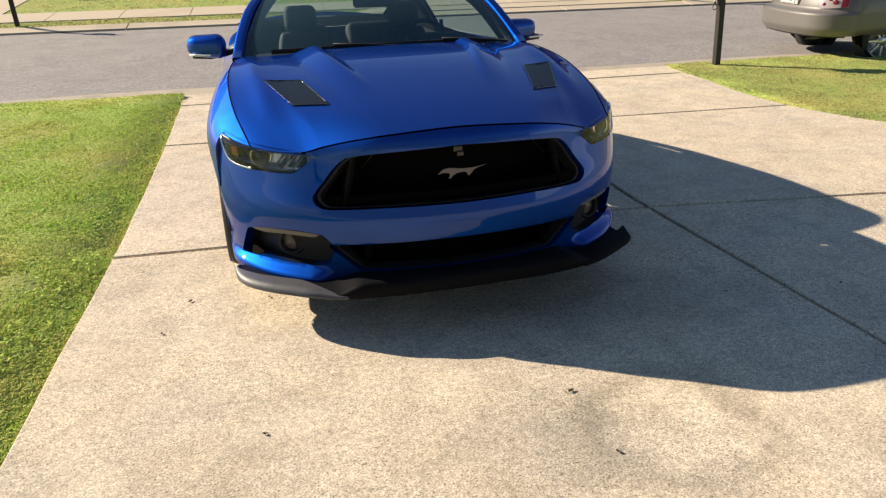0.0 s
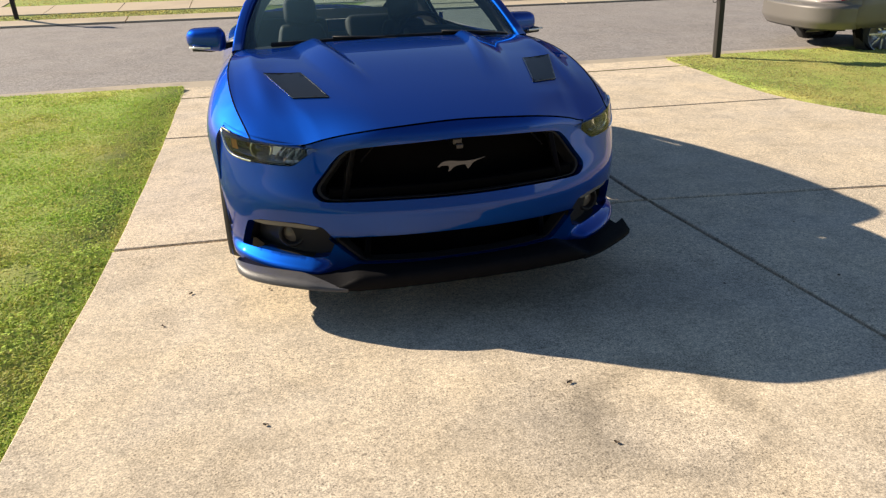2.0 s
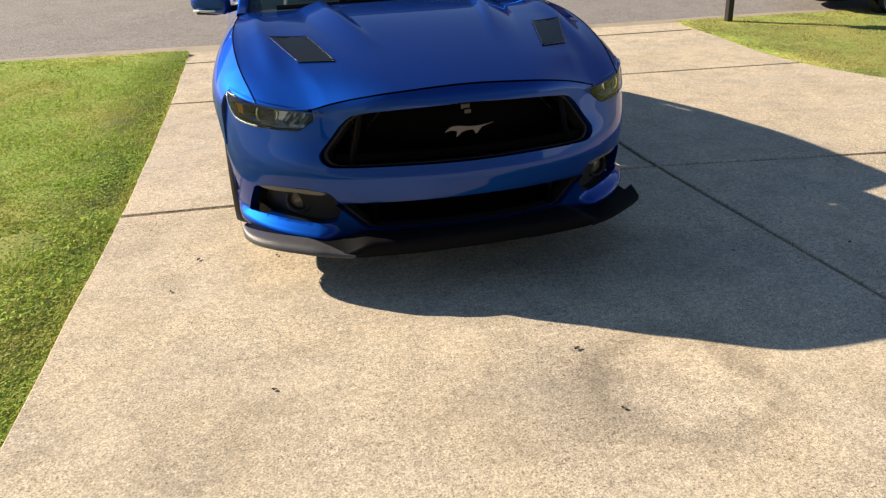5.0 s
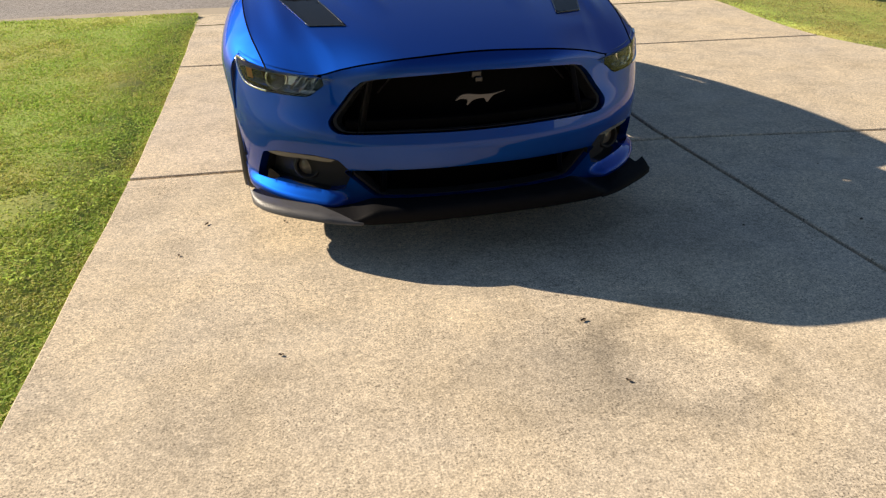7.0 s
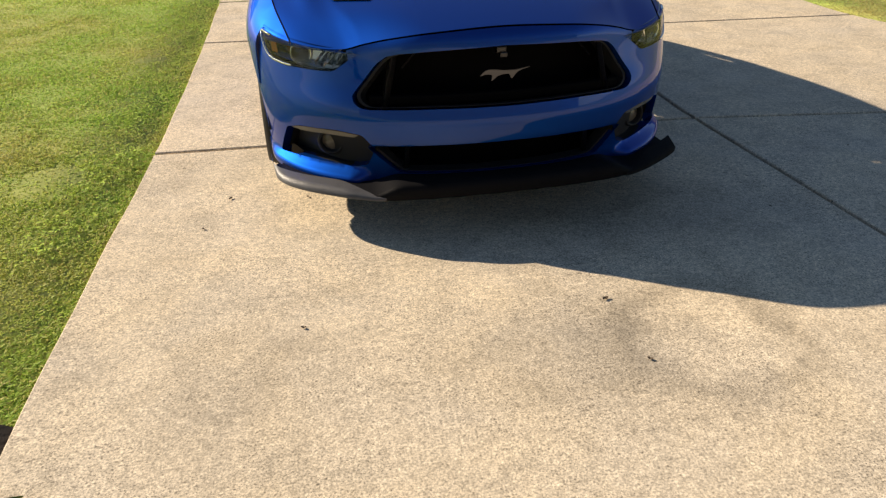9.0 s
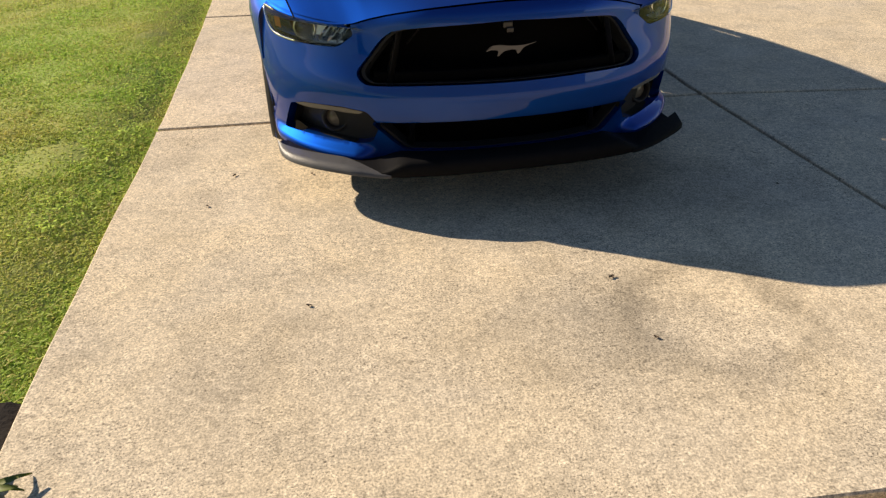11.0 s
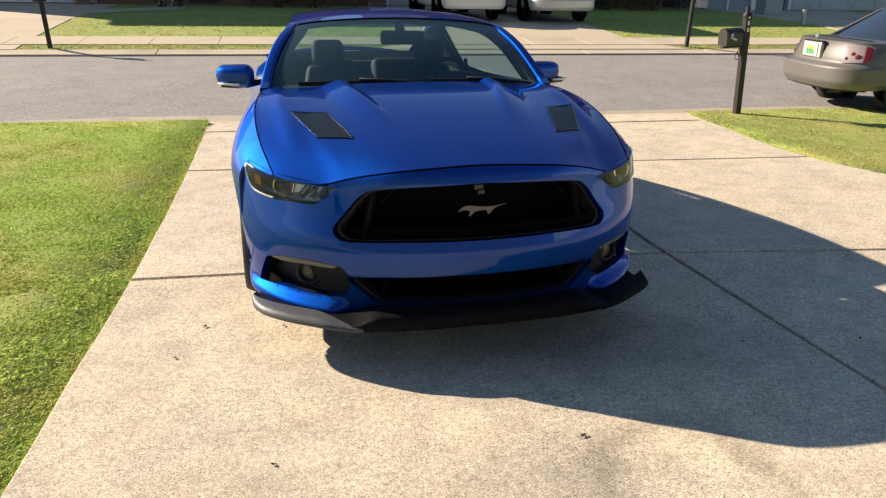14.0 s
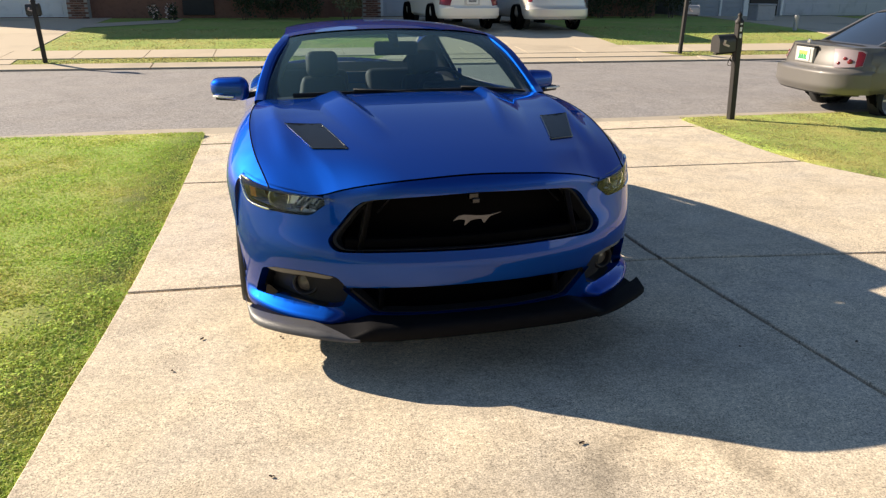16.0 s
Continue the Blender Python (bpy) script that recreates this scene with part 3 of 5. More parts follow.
for x, tilt in ((-0.42, 0.05), (0.42, -0.05)):
    mk("support", *sweep([(x, 0.15, 0.72), (x - tilt, 0.14, 0.5)], rounded(0.016, 0.012, 0.006)), RIM, grille)
    mk("support", *sweep([(x * 0.9, 0.13, 0.38), (x * 0.9 - tilt * 0.3, 0.13, 0.22)], rounded(0.014, 0.012, 0.006)), RIM, low_grille)
    mk("strut", *sweep([(x * 0.72, 0.15, 0.755), (x * 0.93, 0.15, 0.66)], rounded(0.003, 0.003, 0.0015)), RIM, grille)
mk("lower_bar", *sweep([(x, 0.10 + 0.25 * x * x, 0.535) for x in np.linspace(-0.52, 0.52, 15)], rounded(0.02, 0.022, 0.01)), DARK_VOID, grille)
part("latch", add_box(box(-0.02, 0.02, 0.10, 0.14, 0.705, 0.735, 0.006), -0.008, 0.022, 0.09, 0.13, 0.69, 0.712, bevel=0.004), RIM, grille, "grey hood latch")
# badge: a plain long swoosh in satin silver
sw = spline([(-0.098, -0.004), (-0.078, 0.016), (-0.05, 0.020), (0.0, 0.014), (0.05, 0.014), (0.104, 0.022), (0.055, 0.006), (0.03, -0.020), (0.018, -0.002), (-0.025, -0.006), (-0.052, -0.026), (-0.05, -0.004), (-0.078, 0.002)], 0.006)
mk("emblem", *panel(sw, [], lambda p, q: (p, 0.052 + 0.1 * p * p, 0.636 + q), 0.012, 0.008), SATIN, grille, label="satin silver emblem shape")

# headlights
for sg in (1, -1):
    def fl(p, q, o=0.0, sg=sg):
        x, y, z = face(abs(p), q, o)
        return (sg * x, y, z)
    hl = mk("headlight", *panel(shrunk(lamp, 0.985), [], lambda p, q: fl(p, q, 0.001), 0.022, 0.012), LAMP_GLASS, coupe, label="clear headlight lens with dark housing")
    mk("housing", *panel(lamp, [], lambda p, q: fl(p, q, -0.05), 0.025, -0.042), DARK_CHROME, hl)
    c = Vector(fl(at(0.80, 0.70), 0.700, -0.046))
    aim = Vector((sg * 0.35, -1, 0.05)).normalized()
    m = Matrix.Translation(c) @ aim.to_track_quat('X', 'Z').to_matrix().to_4x4()
    v, f = lathe([(0.0, 0.03), (0.022, 0.025), (0.036, 0.012), (0.041, 0.0)], 24)
    mk("projector", [m @ Vector(q) for q in v], f, GLOSS_BLACK, hl)
    v, f = lathe([(0.037, -0.01), (0.038, 0.020), (0.043, 0.026), (0.049, 0.012), (0.046, -0.02)], 28)
    mk("ring", [m @ Vector(q) for q in v], f, BEZEL, hl)
    for i in range(3):
        x0 = 0.610 + 0.036 * i
        v, f = grid(lambda u, w, x0=x0: fl(at(x0 + 0.020 * u + 0.045 * (1 - w), 0.7), 0.662 + 0.068 * w + 0.004 * u, -0.010 - 0.022 * u), 4, 6)
        mk("light_bar", v, f, BEZEL, hl)
    rim = [q for q in lamp if q[0] > at(0.80, 0.7) and (q[1] < 0.66 or q[0] > at(0.885, 0.7))]
    rim.sort(key=lambda q: math.atan2(q[1] - 0.71, q[0] - at(0.80, 0.7)))
    v, f = sweep([fl(at(0.80, 0.7) + (q[0] - at(0.80, 0.7)) * 0.965, 0.705 + (q[1] - 0.705) * 0.93, 0.0) for q in rim], rounded(0.0055, 0.004, 0.002))
    mk("edge_trim", v, f, BEZEL, hl)
    v, f = grid(lambda u, w: fl(at(0.868 + 0.022 * u + 0.010 * w, 0.7), 0.685 + 0.06 * w, -0.012), 3, 6)
    mk("side_marker", v, f, AMBER, hl)
    v, f = grid(lambda u, w: fl(at(0.70 + 0.19 * u, 0.66), 0.664 + 0.01 * w + 0.01 * u, -0.01 - 0.03 * w), 14, 2)
    mk("lower_trim", v, f, CHROME, hl)
    # fog lamp pocket
    fg = mk("fog_light_bezel", *panel(fog, [], lambda p, q: fl(p, q, -0.045 - 0.03 * smooth(0.62, 0.85, p)), 0.03, -0.04), BLACK_PLASTIC, coupe, label="black fog light pocket")
    c = Vector(fl(at(0.715, 0.33), 0.328, -0.055))
    m = Matrix.Translation(c) @ Vector((sg * 0.3, -1, 0.08)).normalized().to_track_quat('X', 'Z').to_matrix().to_4x4()
    v, f = lathe([(0.06, -0.01), (0.058, 0.02), (0.05, 0.03), (0.043, 0.024), (0.04, 0.0)], 28)
    mk("ring", [m @ Vector(q) for q in v], f, BLACK_PLASTIC, fg)
    v, f = lathe([(0.0, 0.012), (0.02, 0.01), (0.041, 0.002)], 24)
    mk("lens", [m @ Vector(q) for q in v], f, SMOKE, fg)
    v, f = panel(spline(on([(0.842, 0.372), (0.80, 0.388), (0.64, 0.400), (0.585, 0.392), (0.60, 0.381), (0.70, 0.378), (0.80, 0.368)]), 0.02), [], lambda p, q: fl(p, q, -0.012), 0.03, 0.012)
    mk("turn_signal", v, f, SMOKE, fg, label="smoked turn signal strip")

# chin splitter: a broad black tray that juts out below the bumper
CHIN_X = (0.0, 0.25, 0.40, 0.52, 0.62, 0.70, 0.80, 0.875, 0.912, 0.922)
CHIN_Y = (-0.108, -0.102, -0.088, -0.064, -0.018, 0.035, 0.110, 0.190, 0.27, 0.37)
CHIN = spline([(-a, b) for a, b in list(zip(CHIN_X, CHIN_Y))[:0:-1]] + list(zip(CHIN_X, CHIN_Y)), 0.02, False)
# the end on the driver's side is shorter
SHORT = [q for q in CHIN if q[0] > 0.49 and q[1] < 0.14]
LONG = [q for q in CHIN if q[0] > 0.49]
CHIN = [q for q in CHIN if q[0] < 0.49] + SHORT


def chin(u, v):
    k = u * (len(CHIN) - 1)
    x, y = CHIN[int(round(k))]
    c = smooth(0.44, 0.56, abs(x))
    ix, iy, _ = face(at(x * 0.985, 0.215), 0.215, -0.02)
    if abs(x) > 0.9:
        ix, iy = x * 0.94, y + 0.02
    return [(ix, iy, 0.226 - 0.034 * c), (x * 0.985, y + 0.030, 0.247 - 0.045 * c), (x * 0.992, y + 0.012, 0.241 - 0.037 * c), (x, y + 0.003, 0.228 - 0.029 * c), (x, y - 0.001, 0.190), (x * 0.985, y + 0.012, 0.180), (x * 0.8, y + 0.30, 0.175)][int(v)]


mk("chin_splitter", *grid(chin, len(CHIN) - 1, 6, 0, 1, 0, 6), GREY_PLASTIC, coupe, label="matte dark grey chin splitter")

# corner blades: sunlight painted into the left one, the right keeps shaded grey
for sg in (1, -1):
    def winglet(u, v, sg=sg):
        half = SHORT if sg > 0 else LONG
        x, y = half[int(round(u * (len(half) - 1)))]
        k = smooth(0.50, 0.66, x)
        ix, iy, _ = face(at(min(x, 0.93) * 0.985, 0.205), 0.205, 0.004)
        iy = min(iy, y + 0.11)
        t = (0.0, 0.5, 1.0, 1.0)[int(v)]
        return (sg * (x + 0.004 + (ix - x) * (1 - t) * k), y - 0.004 + (iy - y) * (1 - t) * k, (0.200 + 0.022 * k, 0.199 + 0.017 * k, 0.197 + 0.010 * k, 0.186)[int(v)])
    mk("splitter_blade", *grid(winglet, len(SHORT if sg > 0 else LONG) - 1, 3, 0, 1, 0, 3), GREY_PLASTIC if sg > 0 else SUNLIT_PLASTIC, coupe, label="dark grey splitter corner blade" if sg > 0 else "dark grey splitter corner blade in sunlit tone")


# hood
def hood_at(u, v):
    x0 = 0.80 * u
    ez = hood_line(x0)
    _, ey, ez = face(at(x0, ez), ez)
    cy, cz = 1.31 + 0.16 * u * u, 0.982 - 0.034 * u * u
    g = 1 - (1 - v)**2.0
    y = ey + 0.004 + (cy - ey) * v
    x = u * curve(v, (0, 0.25, 0.5, 0.75, 1.0), (0.80, 0.845, 0.858, 0.842, 0.80))
    z = ez + (cz - ez) * g
    xc = 0.255 + 0.135 * smooth(0.25, 1.35, y)
    a = abs(x)
    ridge = smooth(0.42, 1.18, y)
    # a dome with two crisp ridges: a broad slope outside, a short steep one inside
    up = ip(a, (xc - 0.035, xc, xc + 0.022, xc + 0.125, xc + 0.15), (0.012, 0.034, 0.036, 0.003, 0.0))
    z += ridge * up
    # a crease from the vent's outer side down to the grille's corner
    xr = ip(y, (0.15, 0.95), (0.50, 0.73))
    z += 0.015 * ip(a, (xr - 0.22, xr, xr + 0.012, 0.84), (0.0, 0.96, 0.96, 0.0)) * smooth(0.0, 0.18, v) * (1 - smooth(0.75, 1.0, v))
    z += 0.010 * math.exp(-((a - 0.70 - 0.05 * v) / 0.05)**2) * smooth(0.1, 0.4, v) * (1 - 0.4 * v)
    return (x, y, z)


mk("hood", *grid(lambda u, v: (hood_at(u, v)[0] * 0.9975, hood_at(u, v)[1], hood_at(u, v)[2]), 220, 100, -1, 1, 0, 1), PAINT, coupe)


for sg in (1, -1):
    mk("shut_line", *sweep([tuple(Vector(hood_at(sg, v / 50)) + Vector((sg * 0.001, 0, -0.001))) for v in range(51)], rounded(0.003, 0.002, 0.001)), DARK_VOID, coupe)


def hood_xy(x, y):
    """The hood's point above (x, y)."""
    u, v = x / 0.85, 0.4
    for _ in range(12):
        q = hood_at(u, v)
        u += (x - q[0]) / 0.85
        v = min(1.0, max(0.0, v + (y - q[1]) / 1.25))
    return hood_at(u, v)


for sg in (1, -1):
    vent_line = [p for a, b in zip([(0.462, 0.44), (0.605, 0.525), (0.70, 0.845), (0.54, 0.785)], [(0.605, 0.525), (0.70, 0.845), (0.54, 0.785), (0.462, 0.44)]) for p in [tuple(np.array(a) + (np.array(b) - np.array(a)) * k / 8) for k in range(8)]]
    def hv(p, q, d=0.004, sg=sg):
        x, y, z = hood_xy(p, q)
        return (sg * x, y, z + d)
    vent = mk("hood_vent", *panel(shrunk(vent_line, 1.0), [], lambda p, q: hv(p, q, 0.0042), 0.022, 0.012), VENT, coupe, label="black hood heat extractor vent")
    mk("edge_trim", *sweep([hv(*q, 0.004) for q in vent_line + vent_line[:1]], rounded(0.0025, 0.0015, 0.001)), GLOSS_BLACK, vent)

# cabin top lines
ROOF_Y = (1.93, 2.2, 2.6, 2.9, 3.2, 3.5, 3.9, 4.25, 4.72)
ROOF_Z = (1.305, 1.326, 1.333, 1.322, 1.29, 1.23, 1.07, 0.905, 0.90)


def roof_z(y):
    return curve(y, ROOF_Y, ROOF_Z)


def rail_x(y):
    return curve(y, (1.9, 2.3, 2.9, 3.5, 4.25, 4.75), (0.618, 0.612, 0.582, 0.545, 0.59, 0.61))


def top_at(u, y):
    return (u * rail_x(y) + 0.022 * smooth(1.6, 2.1, y), y, roof_z(y) - 0.042 * u * u - 0.012 * u**6)


def front_y(u, y):
    """Roof point; the front edge bows back at the corners."""
    return top_at(u, y + (0.07 * u * u) * max(0.0, 1 - (y - 1.93) / 0.6))


mk("roof", *grid(lambda u, v: front_y(u, 1.93 + (3.47 - 1.93) * v), 28, 26, -1, 1), PAINT, coupe)


def screen(u, v):
    bx, by, bz = 0.785 * u, 1.37 + 0.11 * u * u, 0.972 - 0.03 * u * u
    tx, ty, tz = front_y(u * 0.985, 1.925)
    tz -= 0.008
    k = math.sin(math.pi * v)
    return (bx + (tx - bx) * v, by + (ty - by) * v - 0.018 * k, bz + (tz - bz) * v + 0.022 * k)


ws = mk("windscreen", *grid(screen, 24, 14, -1, 1), WINDSCREEN, coupe, label="lightly tinted windscreen")
ws.visible_shadow = False
for sg in (1, -1):
    mk("edge_band", *grid(lambda u, v: tuple(Vector(screen(sg * (1 - 0.045 * u), v)) + Vector((0, 0.004, -0.003))), 2, 14), GLOSS_BLACK, ws)
mk("edge_band", *grid(lambda u, v: tuple(Vector(screen(u, 0.965 + 0.035 * v)) + Vector((0, 0.004, -0.003))), 20, 1, -1, 1), GLOSS_BLACK, ws)
mk("rear_window", *grid(lambda u, v: tuple(Vector(top_at(u * 0.93, 3.48 + 0.76 * v)) - Vector((0, 0, 0.004))), 16, 8, -1, 1), SIDE_GLASS, coupe).visible_shadow = False
mk("trunk_lid", *grid(lambda u, v: (u * 0.62, 4.245 + 0.47 * v, ip(v, (0, 0.8, 1), (0.90, 0.892, 0.90)) - 0.06 * u * u), 16, 6, -1, 1), PAINT, coupe)
cowl = mk("cowl_panel", *grid(lambda u, v: (0.81 * u, 1.29 + 0.15 * u * u + 0.13 * v, 0.952 - 0.032 * u * u + 0.014 * v), 20, 2, -1, 1), BLACK_PLASTIC, coupe)
for x0, x1, x2 in ((-0.62, -0.30, 0.05), (0.05, 0.30, 0.62)):
    wiper = mk("wiper", *sweep([(x, 1.40 + 0.10 * x * x - 0.02 * (x - x0), 0.988 - 0.03 * x * x) for x in np.linspace(x0, x2, 9)], rounded(0.008, 0.012, 0.004)), BLACK_PLASTIC, coupe)
    mk("arm", *sweep([(x2 + 0.05, 1.37, 0.975), ((x1 + x2) / 2, 1.385, 0.995), (x1, 1.395, 1.004)], rounded(0.010, 0.007, 0.004)), BLACK_PLASTIC, wiper)


# sides
EDGE = [hood_at(1, v / 40) for v in range(41)]


def belt(y):
    """Half-width and height of the shoulder line."""
    if y < EDGE[-1][1]:
        return ip(y, [q[1] for q in EDGE], [q[0] for q in EDGE]), ip(y, [q[1] for q in EDGE], [q[2] for q in EDGE])
    return curve(y, (1.47, 1.7, 2.4, 3.2, 3.8, 4.4, 4.8), (0.80, 0.80, 0.765, 0.735, 0.73, 0.70, 0.62)), curve(y, (1.47, 1.8, 2.4, 3.2, 3.8, 4.4, 4.8), (0.948, 0.93, 0.905, 0.875, 0.855, 0.82, 0.78))


def flank(y, z):
    w = curve(y, (0.0, 0.5, 0.95, 1.5, 2.2, 2.9, 3.6, 4.1, 4.45, 4.8), (0.965, 0.967, 0.982, 0.95, 0.905, 0.885, 0.875, 0.865, 0.83, 0.75))
    if y < DEPTH:
        w *= max(0.0, 1 - (1 - y / DEPTH)**N)**(1 / N)
    xh, zh = belt(y)
    t = min(1.0, max(0.0, (z - 0.66) / max(0.05, zh - 0.66)))
    low = 0.03 * (1 - smooth(0.15, 0.5, z))
    return (w - (w - xh) * t**2.3 - low, y, z)


def arch(yc, n=20, r=0.365, zb=0.215, zc=0.335):
    """Wheel opening, from its front foot over the top to its rear foot."""
    return [(yc - r, zb)] + [(yc - r * math.cos(math.pi * i / n), zc + r * math.sin(math.pi * i / n)) for i in range(n + 1)] + [(yc + r, zb)]


def line(a, b, step=0.04):
    k = max(1, int(math.dist(a, b) / step))
    return [tuple(np.array(a) + (np.array(b) - np.array(a)) * i / k) for i in range(k)]


def shoulder(y0, y1, step=0.04):
    k = max(1, int(abs(y1 - y0) / step))
    return [(y, belt(y)[1] - 0.0015) for y in np.linspace(y0, y1, k + 1)]


for sg in (1, -1):
    def fs(p, q, sg=sg, d=0.0):
        x, y, z = flank(p, q)
        return (sg * (x + d), y, z)
    fa, ra = arch(0.95), arch(3.66)
    tip = [face(at(a, b), b) for a, b in ((0.80, 0.749), (0.83, 0.753), (0.86, 0.757), (0.89, 0.763), (0.915, 0.768))]
    tip = [(max(q[1], EDGE[0][1] + 0.004 * k), q[2] + 0.004) for k, q in enumerate(tip)]
    fender = shoulder(EDGE[0][1] + 0.002, 1.66)[::-1] + tip[1:] + line((tip[-1][0] + 0.012, tip[-1][1] - 0.01), (0.61, 0.48), 0.03) + [q for q in fa if q[0] > 0.618 or q[1] > 0.47] + line((1.315, 0.2), (1.65, 0.19)) + line((1.655, 0.19), (1.66, 0.93))
    mk("fender", *panel(fender, [], fs, 0.035, 0.004), PAINT, coupe)
    door = shoulder(1.665, 2.98) + line((2.98, 0.95), (2.95, 0.2)) + line((2.95, 0.2), (1.665, 0.19)) + line((1.665, 0.19), (1.665, 0.94))
    dr = mk("door", *panel(door, [], fs, 0.05, 0.03), PAINT, coupe)
    quarter = shoulder(2.985, 4.72) + line((4.72, 0.78), (4.70, 0.25)) + line((4.70, 0.25), (4.03, 0.215)) + ra[::-1] + line((3.295, 0.2), (2.955, 0.2)) + line((2.955, 0.2), (2.985, 0.95))
    mk("rear_quarter", *panel(quarter, [], fs, 0.06, 0.02), PAINT, coupe)
    mk("sill", *grid(lambda u, v: (sg * (0.90 - 0.06 * v), 1.3 + 2.0 * u, 0.2 - 0.06 * v), 6, 2), BLACK_PLASTIC, coupe)
    # pillar and roof rail in one bar
    rail = [(sg * 0.795, 1.47, 0.935), (sg * 0.766, 1.60, 1.022), (sg * 0.708, 1.80, 1.146), (sg * 0.634, 2.0, 1.228), (sg * 0.598, 2.25, 1.246), (sg * 0.574, 2.6, 1.248), (sg * 0.556, 2.95, 1.232), (sg * 0.545, 3.3, 1.19), (sg * 0.54, 3.55, 1.13), (sg * 0.565, 3.9, 0.97)]
    rail = [(a + 0.022 * smooth(1.6, 2.1, b), b, c) for a, b, c in rail]
    mk("pillar_trim", *sweep(spline([(a - sg * 0.045, b + 0.035, c - 0.012) for a, b, c in rail[:6]], 0.08, False), rounded(0.036, 0.03, 0.014, 4)), CABIN, coupe)
    mk("roof_pillar", *sweep(spline(rail, 0.08, False), rounded(0.028, 0.026, 0.014, 4)), PAINT, coupe)
    mk("rear_pillar", *grid(lambda u, v: (sg * (0.53 + (0.725 - 0.53) * v), 2.98 + 1.27 * u, (1.228 - 0.34 * u**1.3) * (1 - v) + 0.875 * v), 8, 4), PAINT, coupe)
    mk("pillar_trim", *grid(lambda u, v: (sg * (0.512 + (0.70 - 0.512) * v), 3.0 + 1.22 * u, (1.215 - 0.34 * u**1.3) * (1 - v) + 0.86 * v), 8, 4), CABIN, coupe)
    mk("door_pillar", *sweep([(sg * 0.715, 2.98, 0.88), (sg * 0.525, 2.98, 1.21)], rounded(0.04, 0.012, 0.006)), GLOSS_BLACK, coupe)
    sw_ = mk("side_window", *grid(lambda u, v: (sg * (0.795 - 0.075 * u + (0.592 - 0.065 * u - 0.795 + 0.075 * u) * v), (1.62 + 1.36 * u) * (1 - v) + (2.02 + 0.96 * u) * v, (0.925 - 0.02 * u) * (1 - v) + (1.215 + 0.03 * math.sin(math.pi * u)) * v), 14, 6), SIDE_GLASS, coupe)
    sw_.visible_shadow = False
    mk("inner_panel", *grid(lambda u, v: (sg * (0.785 - 0.05 * u - 0.02 * v), 1.5 + 2.6 * u, 0.3 + 0.60 * v), 6, 3), CABIN, dr)
    mk("wheel_liner", *grid(lambda u, v: (sg * (0.93 - 0.5 * v), 0.95 - 0.38 * math.cos(math.pi * u), 0.3 + 0.38 * math.sin(math.pi * u)), 16, 2), CABIN, coupe)
    # door mirror
    mir = Vector((0.912, 1.80, 0.985) if sg > 0 else (-0.95, 1.78, 0.985))
    bm = box(-0.105, 0.105, -0.07, 0.07, -0.062, 0.062, 0.05, 5)
    for v in bm.verts:
        v.co.z *= 1 - 0.12 * (v.co.x * sg / 0.105)
        v.co.y += 0.05 * (v.co.x * sg / 0.105)
        v.co = v.co + mir
    mrr = part("door_mirror", bm, PAINT, coupe, "blue door mirror with black foot", True)
    part("mirror_glass", moved(box(-0.082, 0.082, -0.004, 0.004, -0.045, 0.045, 0.003), Matrix.Translation(mir + Vector((sg * 0.01, 0.074, 0))) @ Matrix.Rotation(sg * 0.35, 4, 'Z')), MIRROR, mrr)
    mk("mirror_foot", *sweep([(sg * 0.80, 1.82, 0.955), (sg * 0.87, 1.80, 0.935), (sg * 0.93, 1.785, 0.93), (sg * 1.02, 1.81, 0.935)], rounded(0.035, 0.016, 0.01)), BLACK_PLASTIC, mrr)
    mk("signal_strip", *sweep([(sg * 0.93, 1.705, 0.944), (sg * 1.0, 1.728, 0.944), (sg * 1.04, 1.76, 0.945)], rounded(0.008, 0.006, 0.004)), CLEAR_LENS, mrr)


def wheel(parent, x, y, r, w, sg, rim_mat, spokes=10):
    """A tyre with its rim and spokes; sg: the side it faces."""
    v, f = lathe([(r * 0.68, -w / 2 + 0.012), (r * 0.93, -w / 2), (r * 0.985, -w / 2 + 0.03), (r, -w / 2 + 0.05), (r, w / 2 - 0.05), (r * 0.985, w / 2 - 0.03), (r * 0.93, w / 2), (r * 0.68, w / 2 - 0.012)], 40)
    wh = mk("wheel", [(x + q[0], y + q[1], r + q[2]) for q in v], f, RUBBER, parent, label="road wheel with black tyre")
    o = sg * (w / 2 - 0.02)
    v, f = lathe([(r * 0.69, o + sg * 0.006), (r * 0.64, o), (r * 0.62, o - sg * 0.14), (0.0, o - sg * 0.14)], 32)
    mk("rim", [(x + q[0], y + q[1], r + q[2]) for q in v], f, rim_mat, wh)
    v, f = lathe([(0.0, o - sg * 0.01), (0.03, o - sg * 0.012), (0.07, o - sg * 0.025), (0.075, o - sg * 0.05)], 20)
    mk("hub", [(x + q[0], y + q[1], r + q[2]) for q in v], f, rim_mat, wh)
    for i in range(spokes):
        a = 2 * math.pi * i / spokes
        bm = box(-0.012, 0.012, -0.014, 0.014, 0.06, r * 0.65, 0.004)
        moved(bm, Matrix.Translation((x + o - sg * 0.025, y, r)) @ Matrix.Rotation(a, 4, 'X'))
        part("spoke", bm, rim_mat, wh)
    return wh


for sg in (1, -1):
    wheel(coupe, sg * 0.828, 0.95, 0.338, 0.255, sg, RIM)
    wheel(coupe, sg * 0.725, 3.66, 0.342, 0.275, sg, RIM)


def tail(p, q):
    a = abs(p) / 1.2 * math.pi / 2
    return (math.copysign(0.75 * max(0, math.sin(a))**0.8, p), 4.80 - 0.16 * (1 - max(0, math.cos(a))**0.8) - 0.03 * (q - 0.3), q)


